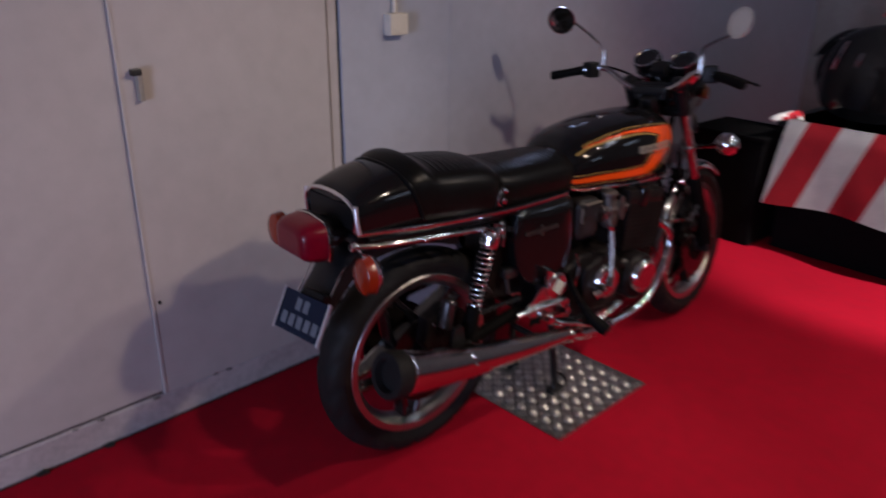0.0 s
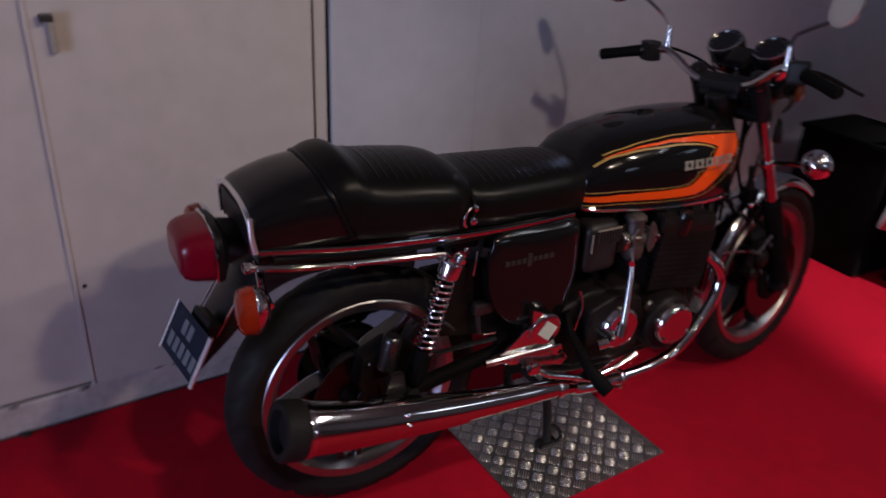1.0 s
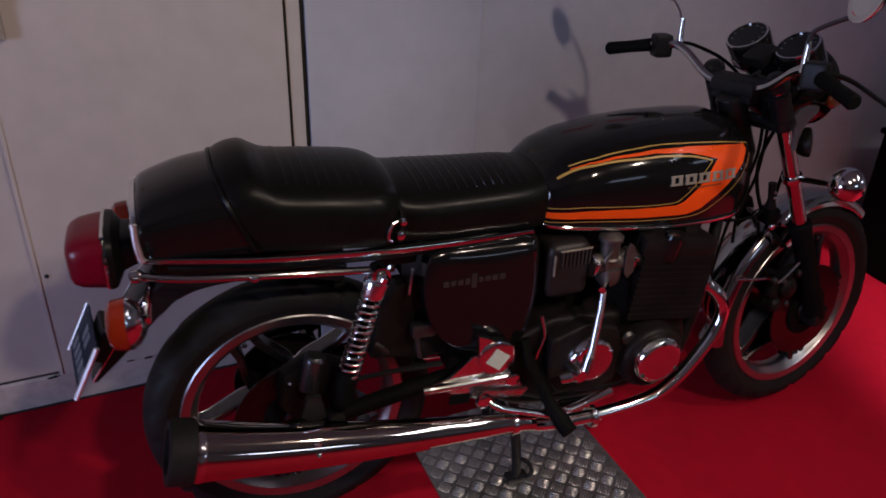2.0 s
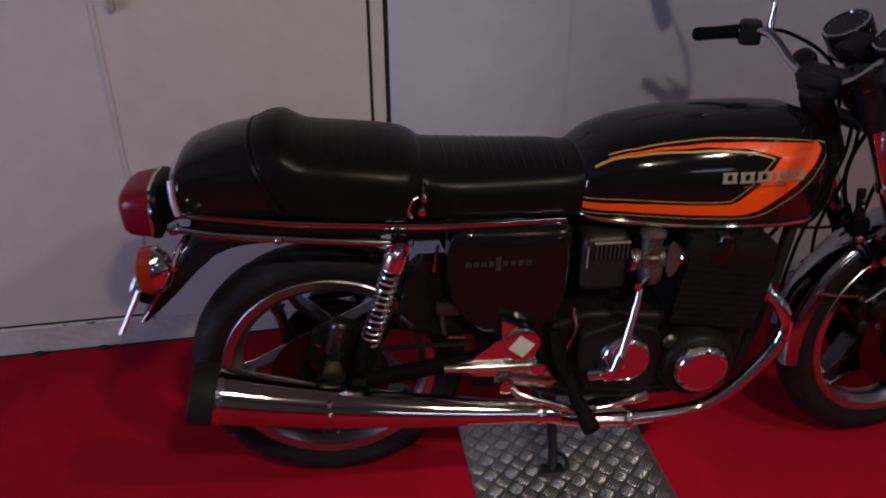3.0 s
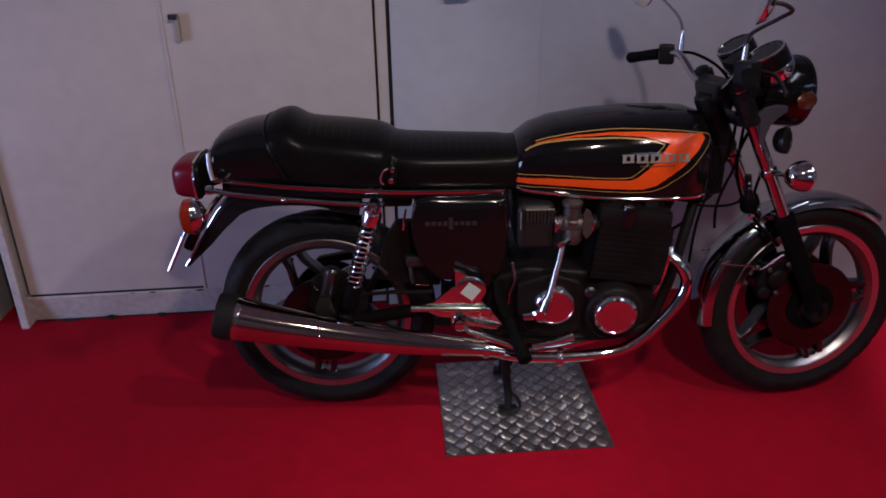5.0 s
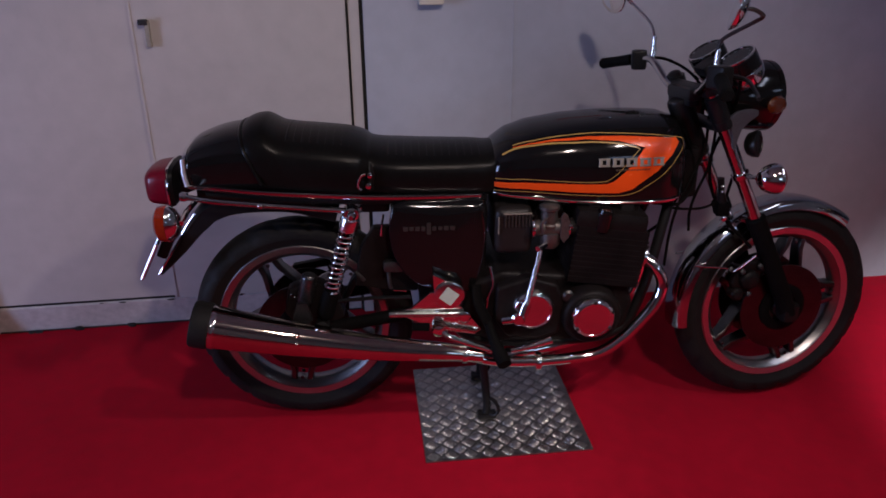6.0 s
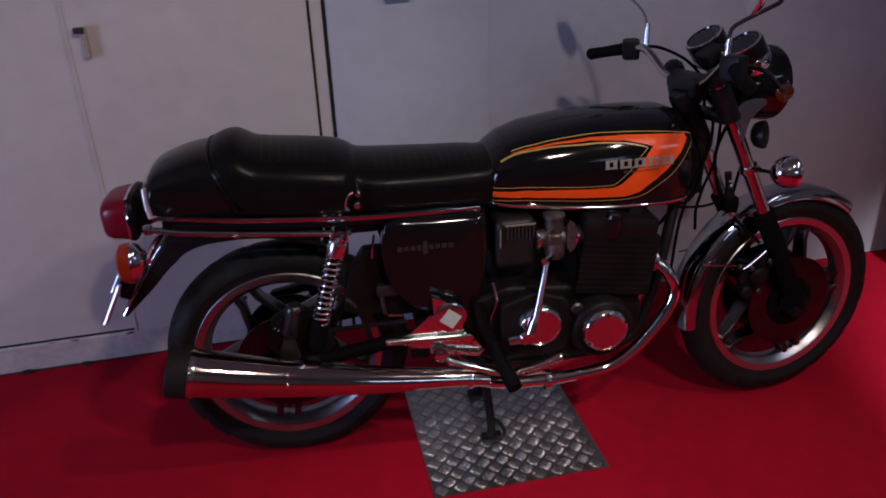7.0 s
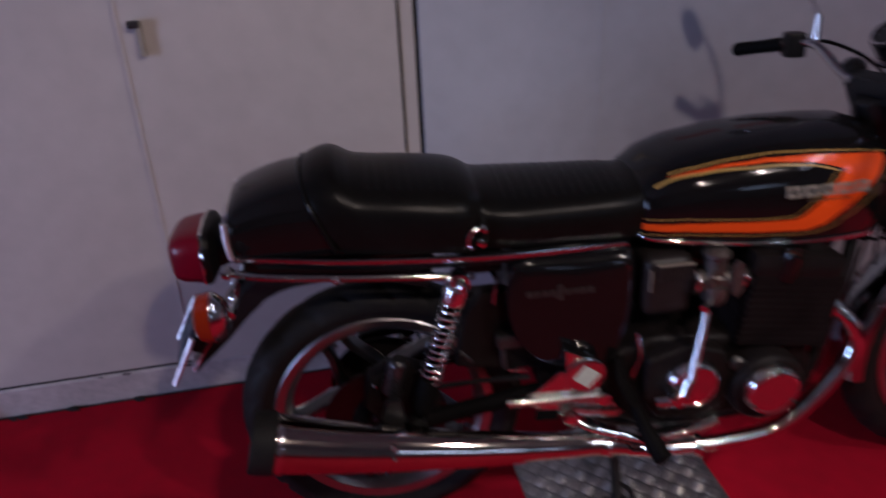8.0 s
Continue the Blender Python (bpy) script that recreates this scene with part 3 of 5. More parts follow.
part("tail_frame", box((0.02, 0, 0.765), (0.46, 0.19, 0.03), 0.01), BLACK, bike, "black rear frame")

# rear lamp, mudguard, number plate, indicators
lamp_body = part("tail_lamp", hull([(-0.288, 0.728, 0.831, 0.08), (-0.282, 0.725, 0.834, 0.086), (-0.272, 0.728, 0.832, 0.084), (-0.258, 0.75, 0.815, 0.06), (-0.21, 0.765, 0.81, 0.05)], p=3.5, q=3.5, mid=0.5), PLASTIC, bike, "black tail lamp housing")
part("lens", hull([(-0.355, 0.757, 0.803, 0.045), (-0.3525, 0.746, 0.812, 0.060), (-0.346, 0.739, 0.819, 0.070), (-0.332, 0.734, 0.826, 0.077), (-0.31, 0.732, 0.829, 0.082), (-0.288, 0.730, 0.831, 0.085)], p=3.6, q=3.4, mid=0.5), RED_LENS, lamp_body, "red plastic lens", sharp=80)
rim = [(-0.287, y, z) for y, z in ((-0.082, 0.73), (-0.087, 0.755), (-0.086, 0.795), (-0.066, 0.826), (0, 0.834), (0.066, 0.826), (0.086, 0.795), (0.087, 0.755), (0.082, 0.73), (0, 0.728), (-0.082, 0.73))]
part("lens_rim", tube(rim, 0.0035, 6), CHROME, lamp_body, "thin chrome rim")


def guard(c, r, a0, a1, width, drop, thick=0.003, n=26, flare=0.0):
    """A mudguard shell round a wheel, between two angles from the front over the top."""
    bm, rows = bmesh.new(), []
    prof = [(-1, -drop), (-0.96, -0.62 * drop), (-0.86, -0.32 * drop), (-0.6, -0.1 * drop), (0, 0), (0.6, -0.1 * drop), (0.86, -0.32 * drop), (0.96, -0.62 * drop), (1, -drop)]
    prof = prof + [(u * 0.95, v - thick) for u, v in prof[::-1]]
    rings = []
    for k in range(n + 1):
        f = k / n
        a = a0 + (a1 - a0) * f
        rr = r + flare * f * f
        rings.append([(c[0] + (rr + v) * math.cos(a), c[1] + u * width / 2, c[2] + (rr + v) * math.sin(a)) for u, v in prof])
    return loft(bmesh.new(), rings)


def skirt(path, width, drops, thick=0.003):
    """A mudguard shell along a path in x and z."""
    base = [(-1, -1), (-0.94, -0.3), (-0.7, -0.06), (0, 0), (0.7, -0.06), (0.94, -0.3), (1, -1)]
    p = smooth_path([(x, 0, z) for x, z in path], 4)
    rings = []
    for k, v in enumerate(p):
        d = (p[min(k + 1, len(p) - 1)] - p[max(k - 1, 0)]).normalized()
        n = Vector((d.z, 0, -d.x))
        drop = float(np.interp(k / 4, range(len(drops)), drops))
        prof = [(u, v * drop) for u, v in base]
        prof = prof + [(u * 0.95, v - thick) for u, v in prof[::-1]]
        rings.append([(v + n * b + Vector((0, a * width / 2, 0))) for a, b in prof])
    return loft(bmesh.new(), rings), p


GUARD = [(0.17, 0.71), (0.04, 0.745), (-0.10, 0.752), (-0.19, 0.735), (-0.245, 0.688), (-0.30, 0.605), (-0.357, 0.522)]
bm, line = skirt(GUARD, 0.135, [0.05, 0.05, 0.055, 0.06, 0.055, 0.035, 0.012])
mud = part("rear_mudguard", bm, BLACK, bike, "black rear mudguard")
for s in (-1, 1):
    part("mudguard_edge", tube([v + Vector((0.004, s * 0.069, -0.004)) for v in line[15:]], 0.0024, 7), BRIGHT, mud, "chrome edge")
PLATE = Matrix.Translation((-0.3575, -0.0525, 0.5874)) @ pose(0, 0, 0, 0, 0, 8) @ pose(0, 0, 0, 0, 28, 0)
number = part("number_plate", box((0, 0, 0), (0.004, 0.175, 0.106), 0.002, PLATE), NUMBER, bike, "dark plate with grey marks")
for z, y0, n in ((0.024, 0.022, 2), (-0.02, 0.06, 5)):
    for k in range(n):
        part("plate_mark", box((-0.0032, y0 - k * 0.030, z), (0.0016, 0.020, 0.031), 0.0004, PLATE, seg=1), GREY, number, "plain grey bar")
for s in (-1, 1):
    part("plate_side", tube([PLATE @ Vector((-0.004, s * 0.0885, 0.056)), PLATE @ Vector((-0.004, s * 0.0885, -0.056))], 0.0052 if s < 0 else 0.0028, 8), BEAD, number, "chrome side strip")
part("plate_bracket", box((0.022, 0, 0.035), (0.03, 0.09, 0.07), 0.008, PLATE), PLASTIC, number)


def indicator(c, facing, stem_from, xf=None, deep=0.0, tall=1.0):
    """A round direction indicator: chrome cup, amber lens and chrome stem."""
    ax = Vector(facing)
    m = Matrix.Translation(c) @ Matrix.Diagonal((1, 1, tall, 1)) @ frame_to((0, 0, 0), ax)
    body = part("indicator", lathe([(0.006, -0.046), (0.02, -0.042), (0.031, -0.031), (0.039, -0.014), (0.0415, 0.002), (0.0405, 0.006), (0.038, 0.007)] if not deep else [(0.006, -0.03), (0.018, -0.027), (0.03, -0.018), (0.038, -0.006), (0.0395, 0.0), (0.037, 0.002)], m, 26), CHROME, bike, "round chrome indicator", xf)
    part("lens", lathe([(0.0385, 0.0), (0.039, 0.006), (0.0365, 0.022 + deep), (0.029, 0.029 + deep), (0.017, 0.032 + deep), (0.004, 0.033 + deep)] if deep else [(0.034, 0.005), (0.033, 0.012), (0.028, 0.018), (0.017, 0.021), (0.004, 0.022)], m, 26), AMBER, body, "amber plastic lens", xf)
    part("stem", tube([stem_from, Vector(stem_from) * 0.4 + Vector(c) * 0.6 - ax * 0.012, Vector(c) - ax * 0.03], 0.0075, 9), CHROME, body, "chrome stem", xf)
    return body


for s in (-1, 1):
    indicator((-0.254, s * 0.214, 0.728), (-1, -s * 0.05, 0), (-0.205, s * 0.07, 0.752), None, 0.003, 1.25)

# shock absorbers
for s in (-1, 1):
    a, b = Vector((0.210, s * 0.156, 0.722)), Vector((0.108, s * 0.160, 0.385))
    d = (b - a).normalized()
    L = (b - a).length
    m = frame_to(a, d)
    shock = part("shock_absorber", lathe([(0.009, 0.03), (0.009, L - 0.12), (0.022, L - 0.115), (0.026, L - 0.05), (0.02, L - 0.03), (0.012, L - 0.02)], m, 20), DARK, bike, "damper with a chrome coil spring")
    part("cap", lathe([(0.014, 0.0), (0.024, 0.012), (0.0265, 0.02), (0.0265, 0.046), (0.024, 0.052), (0.012, 0.052)], m, 22), BRIGHT, shock, "chrome top cover")
    turns, n = 12, 288
    part("spring", tube([m @ Vector((0.0205 * math.cos(2 * math.pi * turns * k / n), 0.0205 * math.sin(2 * math.pi * turns * k / n), 0.052 + (L - 0.165) * k / n)) for k in range(n + 1)], 0.0033, 8), BRIGHT, shock, "chrome coil spring")
    part("eye", lathe([(0.008, -0.02), (0.019, -0.018), (0.019, 0.018), (0.008, 0.02)], frame_to(a, (0, 1, 0)), 18), CHROME, shock, "chrome eye")
    part("cap_nut", lathe([(0.013, 0.0), (0.014, 0.006), (0.012, 0.014), (0.006, 0.019)], frame_to(a + Vector((0, s * 0.02, 0)), (0, s, 0)), 6), CHROME, shock, "chrome cap nut")
    part("cap_nut", lathe([(0.008, 0.0), (0.009, 0.006), (0.005, 0.012)], frame_to(a + Vector((0.022, s * 0.008, 0.012)), (0, s, 0.2)), 6), CHROME, shock, "small chrome nut")
    part("eye", lathe([(0.008, -0.02), (0.019, -0.018), (0.019, 0.018), (0.008, 0.02)], frame_to(b, (0, 1, 0)), 18), DULL, shock)

# frame and swinging arm
FRAME = [("top_tube", [(1.12, 0, 0.86), (0.9, 0, 0.80), (0.6, 0, 0.75), (0.3, 0, 0.74)], 0.022)]
for s in (-1, 1):
    FRAME += [("down_tube", [(1.135, s * 0.03, 0.80), (1.083, s * 0.09, 0.62), (1.025, s * 0.13, 0.42), (0.95, s * 0.14, 0.315), (0.7, s * 0.14, 0.295), (0.52, s * 0.13, 0.32), (0.46, s * 0.13, 0.45), (0.42, s * 0.13, 0.62), (0.36, s * 0.12, 0.74)], 0.015)]
    FRAME += [("seat_tube", [(0.6, s * 0.07, 0.75), (0.4, s * 0.12, 0.745), (0.1, s * 0.12, 0.75), (-0.18, s * 0.1, 0.765)], 0.013)]
    FRAME += [("swinging_arm", [(0.48, s * 0.10, 0.40), (0.3, s * 0.105, 0.375), (0.1, s * 0.11, 0.345), (-0.02, s * 0.11, 0.329)], 0.02)]
for n, p, r in FRAME:
    part(n, tube(p, r, 12, 5), DARK if n == "swinging_arm" else BLACK, bike, "black enamelled tube")
part("steering_head", lathe([(0.03, -0.02), (0.034, -0.01), (0.034, 0.15), (0.03, 0.16)], frame_to(STEER - UP * 0.11, UP), 22), BLACK, bike)
part("battery_box", box((0.455, 0, 0.65), (0.25, 0.2, 0.2), 0.015), PLASTIC, bike)
part("inner_guard", box((0.36, 0, 0.60), (0.05, 0.125, 0.16), 0.02), PLASTIC, bike)


def panel(poly, side, y0, y1, steps=6, inset=0.045):
    """A pressed panel whose rounded rim rises to a nearly flat face."""
    cx, cz = (sum(p[k] for p in poly) / len(poly) for k in (0, 1))
    outline = [Vector((x, 0, z)) for x, z in poly]
    outline = smooth_path(outline + outline[:1], 4)[:-1]
    rings = [[(v.x, side * (y0 - 0.012), v.z) for v in outline]]
    for k in range(steps + 1):
        a = math.pi / 2 * k / steps
        f = inset * (1 - math.cos(a))
        ring = []
        for v in outline:
            d = Vector((cx - v.x, 0, cz - v.z))
            q = v + d.normalized() * min(f, d.length * 0.8)
            rise = 0.2 + 0.8 * min(1, max(0, (v.z - 0.6) / 0.14)) * min(1, max(0, (v.x - 0.30) / 0.09))
            ring.append((q.x, side * (y1 - (y1 - y0) * rise * (1 - math.sin(a))), q.z))
        rings.append(ring)
    for f in (0.35, 0.7):
        rings.append([(x + (cx - x) * f, y + side * 0.003 * f, z + (cz - z) * f) for x, y, z in rings[steps + 1]])
    return loft(bmesh.new(), rings)


for s in (-1, 1):
    poly = [(0.318, 0.735), (0.36, 0.748), (0.46, 0.747), (0.55, 0.745), (0.574, 0.73), (0.576, 0.66), (0.562, 0.56), (0.54, 0.485), (0.50, 0.47), (0.44, 0.480), (0.375, 0.505), (0.325, 0.57), (0.306, 0.66)]
    cover = part("side_cover", panel(poly, s, 0.124, 0.158), PAINT, bike, "glossy black side cover")
    for x, wd, h in ((0.352, 0.013, 0.013), (0.368, 0.012, 0.012), (0.384, 0.012, 0.012), (0.400, 0.011, 0.014), (0.415, 0.012, 0.034), (0.430, 0.011, 0.012), (0.446, 0.012, 0.011), (0.462, 0.013, 0.012), (0.479, 0.014, 0.013)):
        part("badge_mark", box((x, s * 0.1605, 0.671), (wd, 0.003, h), 0.0012), FAINT, cover, "small silver mark")
part("tool_tray", box((0.268, 0, 0.728), (0.085, 0.2, 0.062), 0.012), PLASTIC, bike, "black tray under the saddle")
part("cover_stop", tube([(0.292, -0.12, 0.70), (0.287, -0.125, 0.67), (0.283, -0.125, 0.64)], 0.0035, 8, 3), BRIGHT, bike, "thin bright rod")

# engine
crank = [(0.50, 0.40), (0.53, 0.335), (0.60, 0.305), (0.90, 0.30), (0.985, 0.345), (1.0, 0.42), (0.975, 0.505), (0.62, 0.535), (0.53, 0.50)]
engine = part("engine", prism(crank, -0.16, 0.16, 0.02, 3), ENGINE, bike, "black four-cylinder engine")
LEAN = pose(0.885, 0, 0.50, 0, 8, 0)
part("cylinder_block", box((0.013, 0, 0.08), (0.203, 0.366, 0.17), 0.005, LEAN), SOOT, engine)
for k in range(9):
    part("fin", box((0.013, 0, 0.012 + k * 0.0155), (0.2042, 0.3672, 0.009), 0.0015, LEAN, seg=1), SOOT, engine)
part("cylinder_head", box((0.003, 0, 0.185), (0.205, 0.372, 0.055), 0.02, LEAN), ENGINE, engine)
part("rocker_cover", box((0, 0, 0.219), (0.17, 0.29, 0.05), 0.022, LEAN, seg=4), ENGINE, engine, "black rocker cover")
for s in (-1, 1):
    for x in (-0.045, 0.045):
        part("cap", lathe([(0.018, 0), (0.02, 0.004), (0.018, 0.008), (0.010, 0.010)], LEAN @ frame_to((x, s * 0.145, 0.216), (0, s, 0.25)), 24), ENGINE, engine, "round black cap")
part("plug_cap", lathe([(0.012, -0.018), (0.022, -0.014), (0.024, 0.0), (0.022, 0.012), (0.023, 0.036), (0.018, 0.05), (0.006, 0.054)], frame_to((0.889, -0.17, 0.672), (0.1, -0.15, 1)), 24), PAINT, engine, "rounded glossy black cap")
clutch = [(0.60, 0.50), (0.595, 0.40), (0.63, 0.345), (0.72, 0.33), (0.78, 0.35), (0.80, 0.44), (0.77, 0.505), (0.69, 0.53)]
part("clutch_cover", prism(clutch, -0.195, -0.15, 0.012, 3), ENGINE, engine, "black side casing")
part("points_cover_case", lathe([(0.085, 0), (0.085, 0.05), (0.078, 0.062), (0.07, 0.066)], frame_to((0.868, -0.155, 0.41), (0, -1, 0)), 40), ENGINE, engine, "black round casing")


def round_cover(c, r, depth, label):
    return part("round_cover", lathe([(r * 0.98, 0), (r, 0.004), (r, depth - 0.019), (r * 0.985, depth - 0.013), (r * 0.93, depth - 0.005), (r * 0.86, depth - 0.001), (r * 0.80, depth), (r * 0.78, depth - 0.0012), (0.012, depth - 0.0015)], frame_to(c, (0, -1, 0)), 48), CHROME, engine, label)


round_cover((0.702, -0.192, 0.433), 0.0605, 0.022, "chrome round engine cover")
pc = round_cover((0.866, -0.218, 0.419), 0.062, 0.03, "chrome round ignition cover")
for k in range(3):
    a = 2 * math.pi * k / 3 + 1.57
    part("screw", lathe([(0.005, 0), (0.005, 0.003), (0.002, 0.004)], frame_to((0.866 + 0.053 * math.cos(a), -0.247, 0.419 + 0.053 * math.sin(a)), (0, -1, 0)), 8), DULL, pc)
part("oil_cap", lathe([(0.016, 0), (0.018, 0.008), (0.012, 0.014)], frame_to((0.80, -0.19, 0.47), (0, -1, 0)), 16), DULL, engine)
# kick starter
KICK = material("kick_chrome", (0.88, 0.88, 0.88), 0.24, 1.0, 0.06, 20)
kick = part("kick_starter", tube([(0.716, -0.192, 0.612), (0.708, -0.204, 0.580), (0.687, -0.226, 0.505), (0.674, -0.24, 0.460)], [0.0075, 0.008, 0.009, 0.010], 16), KICK, bike, "chrome kick lever")
part("kick_pedal", tube([(0.707, -0.20, 0.618), (0.737, -0.17, 0.620)], 0.008, 10), CHROME, kick, "chrome pedal pin")
part("kick_collar", tube([(0.676, -0.236, 0.472), (0.664, -0.244, 0.440)], 0.0145, 12), CHROME, kick, "chrome collar")
part("kick_boss", lathe([(0.018, 0), (0.02, 0.006), (0.02, 0.05), (0.014, 0.056)], frame_to((0.655, -0.19, 0.425), (0, -1, 0)), 18), CHROME, kick, "chrome boss")
part("kick_arm", tube([(0.615, -0.222, 0.413), (0.64, -0.23, 0.42), (0.66, -0.235, 0.428)], 0.013, 10), CHROME, kick)

# carburettors and air box
CARB = material("carburettor_alloy", (0.14, 0.122, 0.115), 0.45, 0.8, 0.35, 25, 0.2, 160)
for k, y in enumerate((-0.15, -0.05, 0.05, 0.15)):
    m = frame_to((0.735, y, 0.66), (1, 0, 0))
    carb = part("carburettor", lathe([(0.022, -0.03), (0.024, -0.02), (0.024, 0.05), (0.027, 0.052), (0.027, 0.062), (0.02, 0.064)], m, 20), CARB, bike, "dull alloy carburettor")
    part("float_bowl", lathe([(0.028, 0), (0.029, -0.01), (0.026, -0.036), (0.018, -0.046), (0.006, -0.048)], frame_to((0.75, y, 0.648), (0, 0, 1)), 20), CARB, carb, "rounded float bowl")
    part("slide_top", lathe([(0.026, 0), (0.027, 0.008), (0.023, 0.012), (0.023, 0.048), (0.028, 0.052), (0.028, 0.06), (0.02, 0.066), (0.006, 0.068)], frame_to((0.745, y, 0.664), (0, 0, 1)), 24), CARB, carb, "upright alloy slide housing")
    part("choke_plate", prism([(0.772, 0.64), (0.782, 0.625), (0.796, 0.64), (0.80, 0.68), (0.79, 0.705), (0.778, 0.715), (0.772, 0.70)], y - 0.03, y - 0.024, 0.002), CARB, carb, "flat alloy flange")
    part("link_arm", tube([(0.735, y - 0.028, 0.70), (0.72, y - 0.03, 0.685), (0.725, y - 0.03, 0.655)], 0.004, 8, 3), CARB, carb, "")
    for x in (0.70, 0.797):
        part("clamp", lathe([(0.029, -0.004), (0.0305, -0.002), (0.0305, 0.002), (0.029, 0.004)], frame_to((x, y, 0.66), (1, 0, 0)), 20), CHROME, carb, "chrome hose clamp")
    part("clamp_screw", lathe([(0.004, 0), (0.005, 0.003), (0.005, 0.008), (0.002, 0.01)], frame_to((0.80, y - 0.026, 0.672), (0, -1, 0.3)), 8), CHROME, carb)
    part("clamp_screw", lathe([(0.004, 0), (0.005, 0.003), (0.005, 0.008), (0.002, 0.01)], frame_to((0.70, y - 0.026, 0.672), (0, -1, 0.3)), 8), CHROME, carb)
    part("intake_boot", lathe([(0.024, 0), (0.026, 0.05)], frame_to((0.785, y, 0.66), (1, 0, 0.1)), 18), RUBBER, carb)
AIRBOX = material("aged_plastic", (0.017, 0.0135, 0.013), 0.4, 0.0, 0.3, 20, 0.1, 300, spec=0.25)
airbox = part("air_box", box((0.648, 0, 0.65), (0.108, 0.31, 0.14), 0.03, seg=4), AIRBOX, bike, "black plastic air filter box")
for k in range(8):
    part("rib", box((0.624 + k * 0.0095, -0.157, 0.685), (0.0042, 0.007, 0.036), 0.0012), FAINT, airbox)
part("rib_strip", box((0.657, -0.157, 0.7055), (0.078, 0.006, 0.0035), 0.001), SILVER, airbox)
# silver line stands in for the highlight down the box's left edge
part("edge_highlight", box((0.606, -0.156, 0.672), (0.003, 0.006, 0.05), 0.001), SILVER, airbox)

# exhaust: four headers into one silencer
OUT = [(1.003, -0.152, 0.57), (1.024, -0.165, 0.563), (1.048, -0.183, 0.541), (1.067, -0.19, 0.497), (1.052, -0.198, 0.442), (1.005, -0.205, 0.380), (0.95, -0.21, 0.325), (0.88, -0.212, 0.287), (0.73, -0.212, 0.271), (0.6, -0.212, 0.277), (0.5, -0.212, 0.304)]
exhaust = group_part("exhaust", bike, "chrome four-into-one exhaust")
part("header_pipe", tube(OUT, 0.0165, 14, 5), CHROME, exhaust, "chrome pipe")
for y in (-0.06, 0.06, 0.152):
    part("header_pipe", tube([(1.003, y, 0.57), (1.027, y, 0.56), (1.042, y, 0.52), (1.034, y * 0.98 - 0.005, 0.46), (0.998, y * 0.95 - 0.02, 0.39), (0.945, y * 0.9 - 0.03, 0.32), (0.86, y * 0.7 - 0.06, 0.275), (0.72, -0.14 + 0.1 * y, 0.268), (0.6, -0.19, 0.28)], 0.0165, 12, 5), CHROME, exhaust, "chrome pipe")
for y in (-0.152, -0.06, 0.06, 0.152):
    part("flange", lathe([(0.024, 0), (0.03, 0.004), (0.03, 0.014), (0.024, 0.018)], frame_to((1.007, y, 0.568), (1, 0, -0.15)), 18), ALLOY, exhaust)
    for z in (0.60, 0.612):
        part("stud", lathe([(0.004, 0), (0.0055, 0.004), (0.005, 0.011), (0.002, 0.013)], frame_to((1.014, y - 0.012, z), (0.8, -0.6, 0.1)), 8), DULL, exhaust)
AXIS = [(0.56, -0.212, 0.296), (0.494, -0.212, 0.308), (0.355, -0.216, 0.326), (0.20, -0.222, 0.3515), (0.05, -0.227, 0.381), (-0.08, -0.231, 0.409), (-0.183, -0.233, 0.4345)]
part("silencer", tube(AXIS, [0.0215, 0.0245, 0.0315, 0.040, 0.0485, 0.0545, 0.0595], 40, 6), SATIN, exhaust, "long tapered chrome silencer")
D = (Vector(AXIS[-1]) - Vector(AXIS[-2])).normalized()
part("end_cap", lathe([(0.05, -0.004), (0.062, 0.0), (0.064, 0.006), (0.064, 0.043), (0.060, 0.049), (0.045, 0.049), (0.04, 0.03), (0.005, 0.03)], frame_to(AXIS[-1], D), 34), RUBBER, exhaust, "black end cap")
part("band", lathe([(0.060, 0), (0.061, 0.002), (0.061, 0.010), (0.060, 0.012)], frame_to(Vector(AXIS[-1]) - D * 0.016, D), 34), CHROME, exhaust)
for x, z in ((0.51, 0.304), (0.72, 0.271)):
    part("clamp", lathe([(0.026, -0.008), (0.0275, -0.005), (0.0275, 0.005), (0.026, 0.008)], frame_to((x, -0.212, z), (1, 0, -0.08)), 18), CHROME, exhaust)

stay = part("silencer_stay", prism([(0.03, 0.425), (0.045, 0.47), (0.075, 0.47), (0.085, 0.415), (0.06, 0.40)], -0.19, -0.176, 0.003), BLACK, exhaust, "black stay")
for y, z, r in ((-0.262, 0.413, 0.007), (-0.273, 0.392, 0.005)):
    part("stay_bolt", lathe([(r, 0), (r * 1.1, 0.003), (r * 0.6, 0.008)], frame_to((0.05, y, z), (0, -1, 0.6)), 8), BRIGHT, stay)

# footrest plate, pedals and brake parts
hanger = part("footrest_plate", prism([(0.318, 0.425), (0.36, 0.437), (0.415, 0.485), (0.44, 0.49), (0.50, 0.44), (0.56, 0.365), (0.54, 0.345), (0.43, 0.365), (0.36, 0.40)], -0.178, -0.166, 0.004), ALLOY, bike, "polished alloy plate")
part("plate_slot", box((0.387, -0.1785, 0.378), (0.05, 0.003, 0.026), 0.001, Matrix.Translation((0.387, 0, 0.378)) @ pose(0, 0, 0, 0, 4, 0) @ Matrix.Translation((-0.387, 0, -0.378))), DARK, hanger, "dark oblong slot")
part("plate_bar", tube([(0.30, -0.18, 0.422), (0.33, -0.184, 0.424), (0.495, -0.184, 0.420)], 0.0095, 10), ALLOY, hanger, "polished bar")
